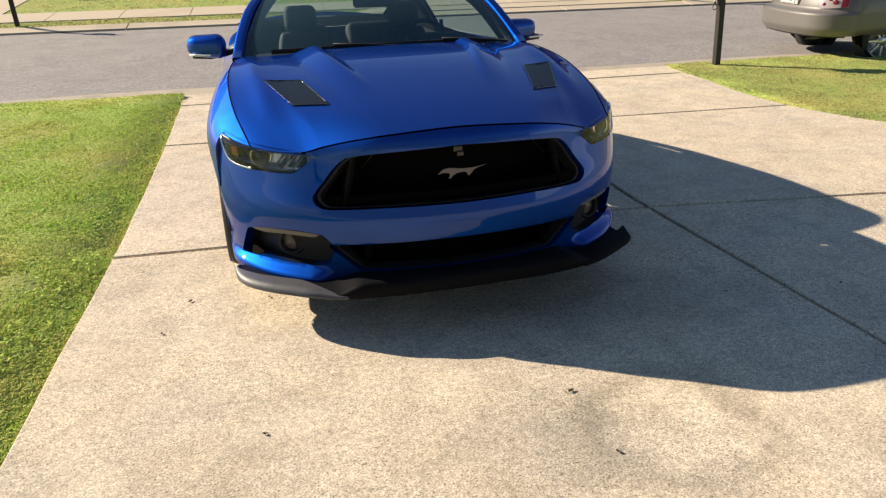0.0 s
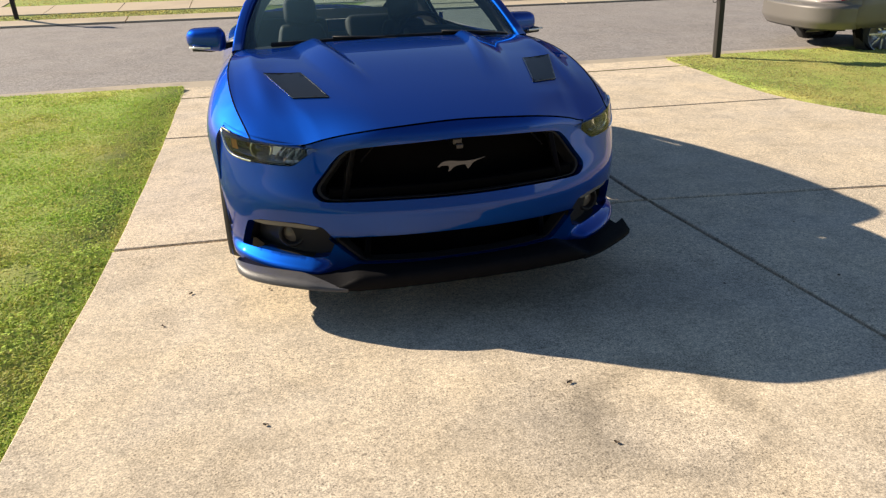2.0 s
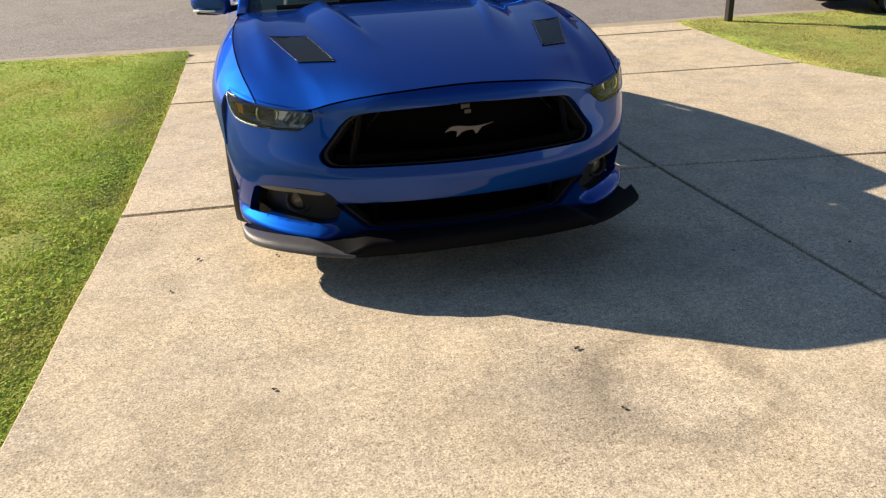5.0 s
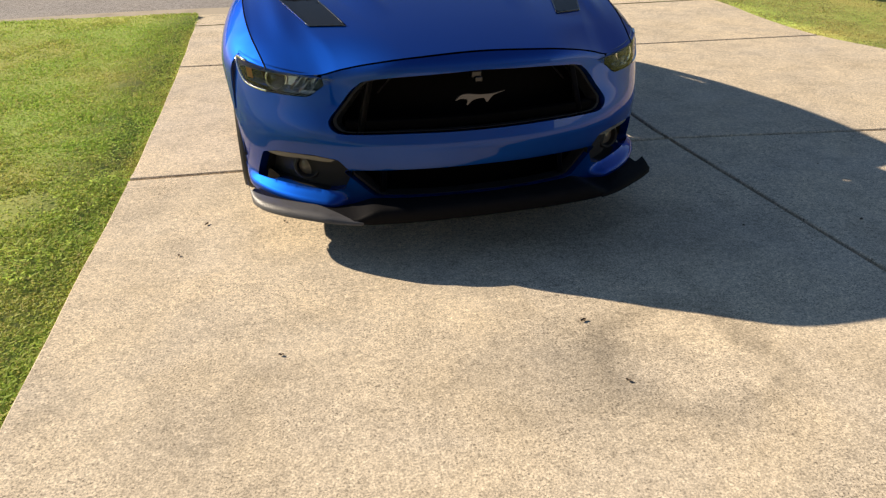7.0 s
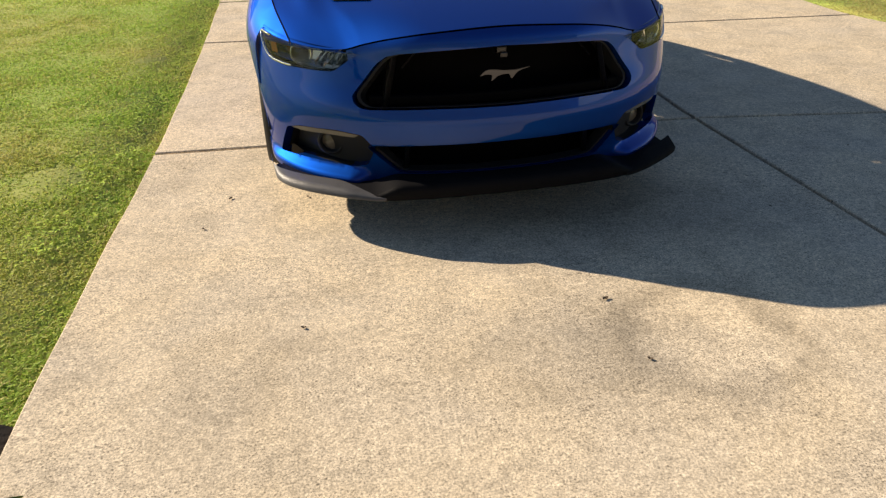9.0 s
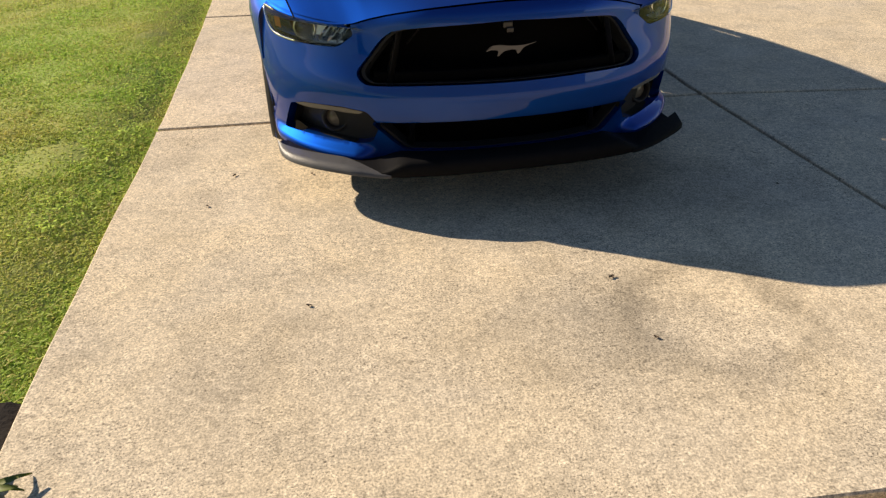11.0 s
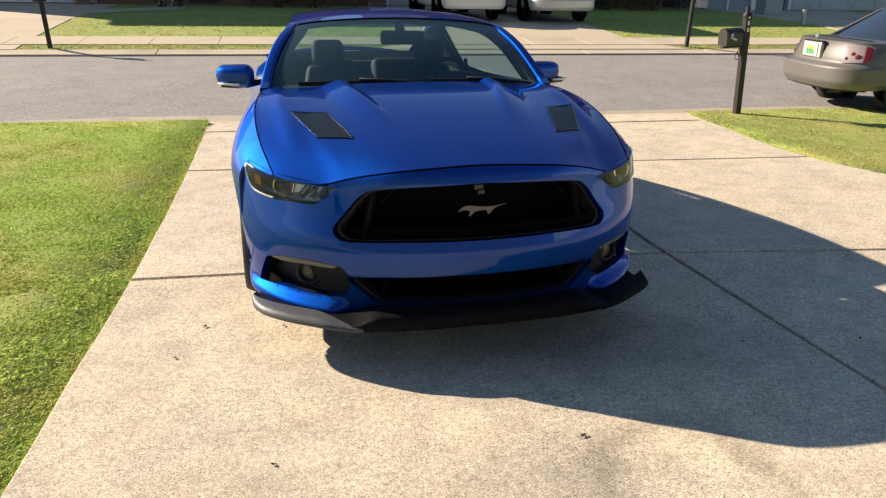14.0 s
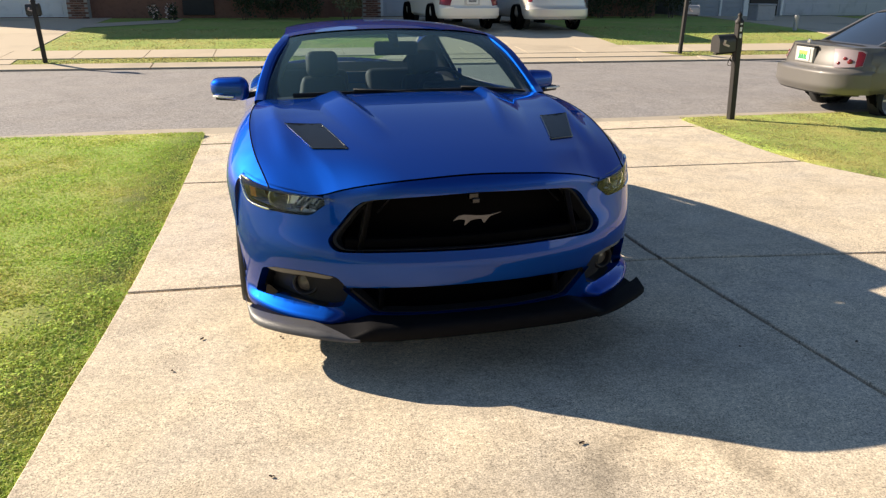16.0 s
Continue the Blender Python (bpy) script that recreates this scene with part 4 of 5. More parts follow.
mk("rear_bumper", *grid(lambda u, v: tail(-1.2 + 2.4 * u, 0.25 + 0.50 * v), 24, 8), PAINT, coupe)
# underbody and engine bay sheets carry the painted void shade
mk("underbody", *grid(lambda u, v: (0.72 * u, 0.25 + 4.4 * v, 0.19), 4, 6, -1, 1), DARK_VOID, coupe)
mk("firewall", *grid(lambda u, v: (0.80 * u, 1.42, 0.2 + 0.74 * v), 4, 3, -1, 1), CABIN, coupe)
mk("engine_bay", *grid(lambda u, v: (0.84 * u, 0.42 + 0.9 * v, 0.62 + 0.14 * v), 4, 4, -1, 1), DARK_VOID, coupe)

# cabin
mk("dashboard", *grid(lambda u, v: (0.76 * u, 1.42 + 0.60 * v - 0.05 * u * u, ip(v, (0, 0.25, 0.6, 0.85, 1.0), (0.925, 0.94, 0.945, 0.92, 0.78)) - 0.02 * u * u + 0.02 * math.exp(-((u - 0.48) / 0.22)**2) * smooth(0.3, 0.6, v)), 30, 12, -1, 1), CABIN, coupe)
mk("cabin_floor", *grid(lambda u, v: (0.8 * u, 1.45 + 2.9 * v, 0.24 + 0.45 * smooth(0.6, 1.0, v)), 4, 8, -1, 1), CABIN, coupe)
mk("rear_shelf", *grid(lambda u, v: (0.60 * u, 3.5 + 0.72 * v, 0.885 + 0.015 * v), 4, 3, -1, 1), DARK_VOID, coupe)
mk("headliner", *grid(lambda u, v: (0.55 * u, 2.0 + 1.45 * v, roof_z(2.0 + 1.45 * v) - 0.045 - 0.04 * u * u), 8, 8, -1, 1), CABIN, coupe)


def pad(w, d, h, r, m):
    bm = box(-w, w, -d, d, -h, h, r, 4)
    return moved(bm, m)


for x in (-0.35, 0.35):
    tilt = Matrix.Rotation(radians(-20), 4, 'X')
    bm = pad(0.25, 0.06, 0.31, 0.055, Matrix.Identity(4))
    for q in bm.verts:
        q.co.x *= 1 - 0.42 * smooth(-0.05, 0.31, q.co.z)
    seat = part("front_seat", moved(bm, Matrix.Translation((x, 2.50, 0.66)) @ tilt), LEATHER, coupe, "black leather front seat", True)
    part("cushion", pad(0.25, 0.25, 0.07, 0.06, Matrix.Translation((x, 2.28, 0.40))), LEATHER, seat, "", True)
    for s in (-1, 1):
        part("bolster", pad(0.05, 0.07, 0.20, 0.045, Matrix.Translation((x + s * 0.215, 2.45, 0.59)) @ tilt @ Matrix.Rotation(radians(-8 * s), 4, "Y")), LEATHER, seat, "", True)
        mk("post", *lathe([(0.007, 0.90), (0.007, 1.02)], 8, 'z'), CHROME, seat).location = (x + s * 0.06, 2.585, 0)
    part("headrest", pad(0.108, 0.05, 0.088, 0.045, Matrix.Translation((x, 2.60, 1.035)) @ tilt), LEATHER, seat, "", True)
    part("rear_backrest", pad(0.28, 0.07, 0.27, 0.06, Matrix.Translation((x, 3.36, 0.66)) @ Matrix.Rotation(radians(-24), 4, 'X')), LEATHER, coupe, "black rear seat back", True)
# steering wheel on the driver's side
m = Matrix.Translation((0.37, 2.08, 0.86)) @ Matrix.Rotation(radians(-22), 4, 'X')
ring = [m @ Vector((0.185 * math.cos(a), 0, 0.185 * math.sin(a))) for a in np.linspace(0, 2 * math.pi, 33)]
sw_w = mk("steering_wheel", *sweep(ring, rounded(0.014, 0.014, 0.012, 3)), LEATHER, coupe)
part("hub", moved(box(-0.075, 0.075, -0.02, 0.03, -0.06, 0.05, 0.02, 3), m), CABIN, sw_w)
for a in (0, 180, 255, 285):
    part("spoke", moved(box(0.05, 0.185, -0.008, 0.008, -0.018, 0.018, 0.006), m @ Matrix.Rotation(radians(-a), 4, 'Y')), STEEL, sw_w)
part("instrument_hood", moved(box(-0.17, 0.17, -0.1, 0.1, -0.04, 0.045, 0.035, 4), Matrix.Translation((0.37, 1.86, 0.935))), CABIN, coupe, "", True)
part("console", box(-0.12, 0.12, 1.9, 3.0, 0.3, 0.56, 0.03), CABIN, coupe)
rv = part("rear_view_mirror", moved(box(-0.135, 0.135, -0.02, 0.02, -0.043, 0.043, 0.019, 4), Matrix.Translation((0.055, 2.03, 1.178)) @ Matrix.Rotation(radians(-6), 4, 'Z')), BLACK_PLASTIC, coupe, "black interior rear view mirror", True)
mk("stalk", *sweep([(0.05, 2.02, 1.19), (0.03, 2.0, 1.245), (0.02, 1.985, 1.275)], rounded(0.03, 0.012, 0.008)), BLACK_PLASTIC, rv)

# ---- other vehicles: x across, y forward from the tail, z up ----
def vehicle(name, label, m, L, W, H, paint, deck, belt_z, suv, plate_mat, dark_bumper=None, lens=None, drop=0.0):
    car = empty(name, m, label, "car")
    hw = W / 2
    tail_top = belt_z + (0.28 if suv else 0.0)

    def half(y):
        e = min(y, L - y)
        return hw * (0.80 + 0.20 * min(1.0, e / 0.55)**0.45) if e > 0 else hw * 0.80

    def body(u, v):
        y = L * (0.5 - 0.5 * math.cos(math.pi * u)) if not suv else L * u
        zt = ip(y / L, (0, 0.03, 0.18, 0.3, 0.68, 0.95, 1.0), (deck, deck + 0.03, belt_z, belt_z, belt_z, 0.74, 0.66))
        zb = 0.24 + 0.05 * smooth(0.5, 0.0, min(y, L - y))
        a = math.pi * (1.25 - 1.5 * v)
        c, s = math.cos(a), math.sin(a)
        w = half(y)
        z = (zt + zb) / 2 + (zt - zb) / 2 * math.copysign(min(1.0, abs(s) * 1.06)**0.42, s)
        x = w * math.copysign(min(1.0, abs(c) * 1.06)**0.30, -c)
        x *= 1 - 0.05 * smooth(0.6, 1.0, (z - zb) / (zt - zb)) - 0.03 * smooth(0.35, 0.0, (z - zb) / (zt - zb))
        yy = y + (0.13 * smooth(0.50, 0.62, z) + 0.04 * smooth(0.62, 1.0, z)) * max(0.0, 1 - y / 0.9) if y < L / 2 else y
        return (x, yy, z)

    part_body = mk("body", *grid(body, 46, 44, 0.18 if not suv else 0.06, 1), paint, car)

    def wrap(p, z, o=0.0):
        """The tail: p runs round it from side to side."""
        a = min(1.0, abs(p)) * math.pi / 2
        w = (hw if z < 0.58 else hw * (0.985 - 0.10 * smooth(0.6, deck + 0.1, z))) + o
        y0 = -0.09 + 0.12 * smooth(0.56, 0.60, z) + 0.05 * smooth(0.6, deck, z) - o
        if z < 0.36:
            w, y0 = w - 0.05 * (0.36 - z) / 0.1, y0 + 0.06 * (0.36 - z) / 0.1
        return (math.copysign(w * math.sin(a)**0.72, p), y0 + 0.55 * (1 - math.cos(a)**0.72), z)

    top_z = deck + 0.01 if not suv else 1.12
    mk("tail_panel", *grid(lambda u, v: wrap(u, 0.585 + (top_z - 0.585) * v), 36, 12, -1, 1), paint, part_body)
    mk("rear_bumper", *grid(lambda u, v: wrap(u, 0.28 + 0.305 * v), 40, 12, -1, 1), (dark_bumper and paint) or paint, car)
    if not suv:
        mk("deck_lip", *grid(lambda u, v: tuple(np.array(wrap(u, top_z)) * (1 - v * np.array((0.1, 0, 0))) + np.array((0, 0.62 * v, 0.012 * math.sin(2 * v)))), 30, 6, -1, 1), paint, car)
        for p0, p1, zz in ((-0.42, 0.42, 0.60),):
            mk("shut_line", *sweep([wrap(p, zz, 0.002) for p in np.linspace(p0, p1, 14)], rounded(0.005, 0.005, 0.003)), BLACK_PLASTIC, car)
    mk("lower_lip", *grid(lambda u, v: wrap(u, 0.262 + 0.03 * v, -0.004), 40, 2, -0.9, 0.9), BLACK_PLASTIC, car)
    mk("lower_valance", *grid(lambda u, v: (hw * 0.80 * u, 0.0 + 0.25 * v + 0.14 * u * u, 0.285 - 0.02 * v), 12, 3, -1, 1), BLACK_PLASTIC, car)
    mk("underbody", *grid(lambda u, v: (hw * 0.8 * u, 0.5 + (L - 0.8) * v, 0.27), 2, 4, -1, 1), DARK_VOID, car)
    # cabin
    if suv:
        ys, zs = (0.10, 0.24, 0.5, L * 0.55, L * 0.72), (0.98, H - 0.12, H - 0.02, H, belt_z + 0.03)
    else:
        ys, zs = (0.62, 1.38, 1.75, 2.45, 3.40), (belt_z - 0.01, H - 0.07, H, H - 0.02, belt_z)

    def cabin(u, v, o=0.0):
        y = ys[0] + (ys[-1] - ys[0]) * v
        z1 = ip(y, ys, zs)
        s = abs(u)
        if s < 0.6:
            x, z = s / 0.6 * (hw - 0.27), z1 - 0.03 * (s / 0.6)**2
        else:
            t = (s - 0.6) / 0.4
            z = z1 - 0.03 - (z1 - 0.03 - belt_z + 0.02) * t
            x = hw - 0.27 + 0.21 * min(1.0, (z1 - z) / max(0.2, H - belt_z))
        return (math.copysign(x + o * (s > 0.6), u), y, z + o)

    top = mk("cabin_glass", *grid(cabin, 40, 40, -1, 1), DARK_GLASS, car, label="dark car windows")
    ya, yb = (0.0, 0.80) if suv else (0.27, 0.66)
    mk("roof_panel", *grid(lambda u, v: cabin(u, v, 0.006), 16, 20, -0.62, 0.62, ya + (0.12 if suv else 0), yb), paint, car)
    for sg in (1, -1):
        mk("window_pillar", *sweep([cabin(sg * 0.62, v, 0.008) for v in np.linspace(0.0, 1.0, 17)], rounded(0.03, 0.02, 0.012)), paint, car)
        for vv in ((0.30, 0.62) if suv else (0.36, 0.60)):
            mk("window_pillar", *sweep([cabin(sg * s, vv, 0.008) for s in (0.62, 0.8, 1.0)], rounded(0.035, 0.012, 0.008)), BLACK_PLASTIC, car)
        # tail lamps follow the tail round the corner
        if suv:
            lv, lf = grid(lambda u, v: wrap(sg * (0.60 + 0.18 * u), 0.74 + 0.36 * v, 0.008), 5, 6)
        else:
            lv, lf = grid(lambda u, v: wrap(sg * (0.40 - 0.05 * v + (0.40 + 0.07 * v) * u), 0.615 + (0.235 - 0.05 * u * u) * v + 0.03 * u, 0.008), 14, 8)
        lm = mk("tail_light", lv, lf, lens or RED_LENS, car, label="tail light")
        if lens:
            mk("red_edge", *grid(lambda u, v: wrap(sg * (0.40 - 0.05 * v + (0.40 + 0.07 * v) * (0.74 + 0.24 * u)), 0.635 + (0.195 - 0.05 * u * u) * v + 0.02 * u, 0.0105), 6, 8), RED_LENS, lm)
            for p, z, r in ((0.45, 0.675, 0.020), (0.53, 0.735, 0.024), (0.61, 0.70, 0.034)):
                c, c2 = Vector(wrap(sg * p, z, 0.012)), Vector(wrap(sg * (p + 0.01), z, 0.012))
                t = (c2 - c).normalized() * sg
                nn = Vector((t.y, -t.x, 0)).normalized()
                v, f = lathe([(0.0, 0.008), (r * 0.7, 0.006), (r, 0.0), (r, -0.01)], 20)
                tw = Matrix.Translation(c) @ nn.to_track_quat('X', 'Z').to_matrix().to_4x4()
                mk("lamp_bowl", [tw @ Vector(q) for q in v], f, RED_LENS, lm)
        for y in (0.95, L - 0.92):
            wheel(car, sg * (hw - 0.175), y, 0.325 if not suv else 0.36, 0.21, sg, ALLOY, 8).location.z = -drop
            mk("wheel_arch", *sweep([(sg * (hw - 0.075), y - 0.37 * math.cos(a), 0.325 + 0.37 * math.sin(a)) for a in np.linspace(0, math.pi, 15)], rounded(0.02, 0.02, 0.012)), paint if not dark_bumper else dark_bumper, car)
            mk("wheel_well", *lathe([(0.34, -0.2), (0.34, 0.012), (0.365, 0.012), (0.365, -0.1)], 24), DARK_VOID, car).location = (sg * (hw - 0.085), y, 0.325)
        mk("shut_line", *sweep([body((math.acos(1 - 2 * yy / L) / math.pi) if not suv else yy / L, 0.5 + sg * q) for yy, q in [(L * 0.33, 0.16), (L * 0.33, 0.30), (L * 0.33, 0.42)]], rounded(0.004, 0.004, 0.002)), BLACK_PLASTIC, car)
    pz = 0.74 if not suv else 0.98
    pl = part("number_plate", box(-0.155, 0.155, 0.0, 0.03, pz - 0.08, pz + 0.08, 0.004), PLATE, car, "white number plate with coloured bars")
    for i, (c, x0, x1, z0, z1) in enumerate(plate_mat):
        part("plate_bar", box(x0, x1, -0.006, 0.002, pz + z0, pz + z1), c, pl)
    if not suv:
        part("plate_recess", box(-0.22, 0.22, 0.012, 0.06, pz - 0.10, pz + 0.10, 0.01), material("recess", (0.55, 0.53, 0.5), 0.4, 0.3), car)
        part("trunk_handle", box(-0.24, 0.24, 0.012, 0.07, pz + 0.10, pz + 0.122, 0.006), BLACK_PLASTIC, car)
    part("badge", moved(box(-0.035, 0.035, -0.012, 0.012, -0.028, 0.028, 0.011, 3), Matrix.Translation((0, 0.06, pz + 0.175))), CHROME, car, "plain chrome badge")
    ex, ef = lathe([(0.03, -0.06), (0.032, -0.06), (0.032, 0.25), (0.028, 0.25), (0.028, -0.05)], 14, 'y')
    mk("exhaust_tip", [(hw * 0.55 + a * 0.7, b + 0.10, 0.24 + c * 0.7) for a, b, c in ex], ef, RIM, car)
    return car


LAMP_CLUSTER = material("pale lamp cluster", (0.34, 0.27, 0.28), 0.3, coat=0.4)
DARK_GLASS = material("dark car glass", (0.02, 0.026, 0.035), 0.04, coat=1.0)
GREY_PAINT = material("bronze grey metallic paint", (0.15, 0.14, 0.128), 0.5, 0.25, coat=0.5, fine=0.2, fine_scale=900)
WHITE_PAINT = material("pearl white paint", (0.84, 0.79, 0.69), 0.3, 0.0, coat=1.0)
SILVER_PAINT = material("champagne silver paint", (0.66, 0.62, 0.55), 0.32, 0.3, coat=1.0)
bars = [(PLATE_YELLOW, -0.10, 0.10, 0.0, 0.05), (PLATE_GREEN, -0.10, -0.055, -0.045, 0.02), (PLATE_GREEN, -0.035, 0.005, -0.045, 0.02), (PLATE_GREEN, 0.025, 0.075, -0.045, 0.02), (PLATE_GREEN, -0.12, 0.10, -0.06, -0.045)]
grey_bars = [(STEEL, -0.11, 0.11, -0.03, 0.03)]
green_bars = [(PLATE_GREEN, -0.10, 0.10, -0.03, 0.045)]
vehicle("parked_sedan", "bronze grey sedan parked at the street's edge", pose(7.06, 9.40, -0.035, 0, 0, -97), 4.75, 1.79, 1.38, GREY_PAINT, 0.865, 0.895, False, bars, lens=LAMP_CLUSTER, drop=0.125)
vehicle("parked_sedan", "pearl white sedan parked before the garage", pose(5.15, 20.9, ground_z(0, 21.5) + 0.06, 0, 0, 4), 4.8, 1.80, 1.46, WHITE_PAINT, 0.98, 0.98, False, grey_bars)
vehicle("parked_suv", "champagne silver sport utility car parked before the garage", pose(7.62, 20.6, ground_z(0, 21.3) + 0.06, 0, 0, 2), 4.6, 1.88, 1.80, SILVER_PAINT, 1.0, 1.08, True, green_bars, dark_bumper=BLACK_PLASTIC)

# ---- far houses ----
BRICK = material("red brown brick", (0.20, 0.095, 0.065), 0.9, var=0.6, scale=9, fine=0.6, fine_scale=40, bump=0.3)
MORTAR = material("mortar", (0.36, 0.33, 0.29), 0.95, var=0.3, scale=10)
SIDING = material("grey blue siding", (0.30, 0.32, 0.35), 0.7, var=0.2, scale=3)
DOOR_WHITE = material("white garage door paint", (0.66, 0.66, 0.66), 0.5, var=0.2, scale=2)
DOOR_GREY = material("grey garage door paint", (0.42, 0.43, 0.46), 0.5, var=0.2, scale=2)
SHINGLE = material("dark roof shingle", (0.09, 0.08, 0.075), 0.95, var=0.5, scale=6, bump=0.5, fine_scale=40)
TRIM = material("white trim", (0.7, 0.7, 0.68), 0.5)
WOOD_DARK = material("dark stained post", (0.022, 0.018, 0.016), 0.6, var=0.4, scale=12, bump=0.4, fine_scale=60)
WINDOW_DARK = material("dark window", (0.02, 0.022, 0.026), 0.05, coat=1.0)


def house(x0, x1, y0, y1, z0, eave, ridge, label):
    h = empty("house", Matrix.Identity(4), label, "house")
    part("wall", box(x0, x1, y0, y1, z0 - 0.3, eave), BRICK if "brick" in label else SIDING, h)
    xm = (y0 + y1) / 2
    o = 0.45
    v = [(x0 - o, y0 - o, eave - 0.05), (x1 + o, y0 - o, eave - 0.05), (x1 + o, y1 + o, eave - 0.05), (x0 - o, y1 + o, eave - 0.05), (x0 + 3.0, xm, ridge), (x1 - 3.0, xm, ridge)]
    v += [(a, b, c - 0.16) for a, b, c in v[:4]]
    mk("roof", v, [(0, 1, 5, 4), (1, 2, 5), (2, 3, 4, 5), (3, 0, 4), (0, 6, 7, 1), (1, 7, 8, 2), (2, 8, 9, 3), (3, 9, 6, 0), (6, 9, 8, 7)], SHINGLE, h, smooth=False)
    return h


def garage_door(h, x0, x1, y, z0, z1, mat):
    d = part("garage_door", box(x0, x1, y - 0.05, y - 0.004, z0, z1, 0.006), mat, h)
    rows, cols = 4, 4
    for r in range(rows):
        for c in range(cols):
            a, b = x0 + (x1 - x0) * (c + 0.08) / cols, x0 + (x1 - x0) * (c + 0.92) / cols
            e, g = z0 + (z1 - z0) * (r + 0.15) / rows, z0 + (z1 - z0) * (r + 0.85) / rows
            part("door_panel", box(a, b, y - 0.066, y - 0.045, e, g, 0.008, 1), mat, d)
    for a, b in ((x0 - 0.1, x0), (x1, x1 + 0.1)):
        part("door_trim", box(a, b, y - 0.08, y, z0, z1 + 0.1), TRIM, h)
    return d


def courses(h, x0, x1, y, z0, z1):
    """Bricks of a short pier, laid in running bond."""
    base = box(-0.098, 0.098, -0.012, 0.012, -0.029, 0.029)
    me = bpy.data.meshes.new("brick")
    base.to_mesh(me)
    base.free()
    me.materials.append(BRICK_ROW)
    r = 0
    z = z0 + 0.035
    while z < z1:
        x = x0 + 0.1 + (0.105 if r % 2 else 0)
        while x < x1 - 0.05:
            o = new("brick", me)
            o.parent = h
            o.location = (x, y - 0.016, z)
            x += 0.21
        z += 0.072
        r += 1


BRICK_ROW = BRICK.copy()
BRICK_ROW.name = "brick face"
nt = BRICK_ROW.node_tree
oi = nt.nodes.new("ShaderNodeObjectInfo")
hsv = nt.nodes.new("ShaderNodeHueSaturation")
mr = nt.nodes.new("ShaderNodeMapRange")
mr.inputs["To Min"].default_value, mr.inputs["To Max"].default_value = 0.6, 1.5
src = nt.nodes["Principled BSDF"].inputs["Base Color"].links[0].from_socket
nt.links.new(oi.outputs["Random"], mr.inputs["Value"])
nt.links.new(mr.outputs[0], hsv.inputs["Value"])
nt.links.new(src, hsv.inputs["Color"])
nt.links.new(hsv.outputs[0], nt.nodes["Principled BSDF"].inputs["Base Color"])

gz = ground_z(0, 27)
ha = house(-12.6, 1.58, 27.0, 38.0, gz, 5.9, 8.6, "brown brick house with a white garage door")
garage_door(ha, -11.6, -6.78, 27.0, gz + 0.04, 2.7, DOOR_WHITE)
part("brick_pier", box(-6.66, -6.05, 26.6, 27.0, gz - 0.2, 3.35), MORTAR, ha)
courses(ha, -6.66, -6.05, 26.6, gz, 1.9)
part("front_door", box(-3.2, -2.2, 26.93, 27.0, gz + 0.1, 2.7, 0.01), WOOD_DARK, ha)
hb = house(1.6, 13.9, 27.4, 38.5, gz, 5.9, 8.8, "tan brick house with a grey garage door")
garage_door(hb, 3.5, 8.4, 27.4, gz + 0.04, 2.7, DOOR_GREY)
part("brick_pier", box(2.75, 3.36, 27.0, 27.4, gz - 0.2, 3.35), MORTAR, hb)
courses(hb, 2.75, 3.36, 27.0, gz, 1.9)
hc = house(15.2, 27.5, 27.4, 38.5, gz, 5.9, 8.8, "grey sided house with a pale garage door")
for i in range(16):
    part("siding_board", box(15.15, 17.55, 27.36, 27.4, gz + 0.02 + 0.16 * i, gz + 0.165 + 0.16 * i), SIDING, hc)
part("downpipe", box(16.55, 16.63, 27.3, 27.36, gz, 3.3, 0.01), TRIM, hc)
part("door_trim", box(17.56, 17.76, 27.28, 27.4, gz, 2.9, 0.01), TRIM, hc)
part("front_door", box(17.85, 19.05, 27.32, 27.39, gz, 2.7, 0.01), WOOD_DARK, hc)
garage_door(hc, 19.3, 24.2, 27.4, gz + 0.04, 2.7, DOOR_GREY)

# plain house behind the viewpoint closes the place
HOME = material("dark home brick", (0.11, 0.075, 0.055), 0.9, var=0.4, scale=5, bump=0.3)
home = tagged(part("wall_south", box(-9, 11, -6.6, -6.3, -0.1, 2.9), HOME, None), "plain dark brick house wall", "wall", kind="structure")
mk("roof", [(-9.6, -5.8, 2.75), (11.6, -5.8, 2.75), (11.6, -11.5, 5.6), (-9.6, -11.5, 5.6), (-9.6, -5.8, 2.6), (11.6, -5.8, 2.6), (11.6, -11.5, 5.4), (-9.6, -11.5, 5.4)], [(0, 1, 2, 3), (4, 7, 6, 5), (0, 4, 5, 1), (1, 5, 6, 2), (2, 6, 7, 3), (3, 7, 4, 0)], SHINGLE, home, smooth=False)

# ---- mailboxes ----
MAIL_BLACK = material("black mailbox enamel", (0.045, 0.04, 0.038), 0.4, var=0.3, scale=15)
MAIL_GREY = material("grey mailbox enamel", (0.34, 0.34, 0.35), 0.45, var=0.2, scale=15)
FLAG = material("flag", (0.7, 0.55, 0.5), 0.5)


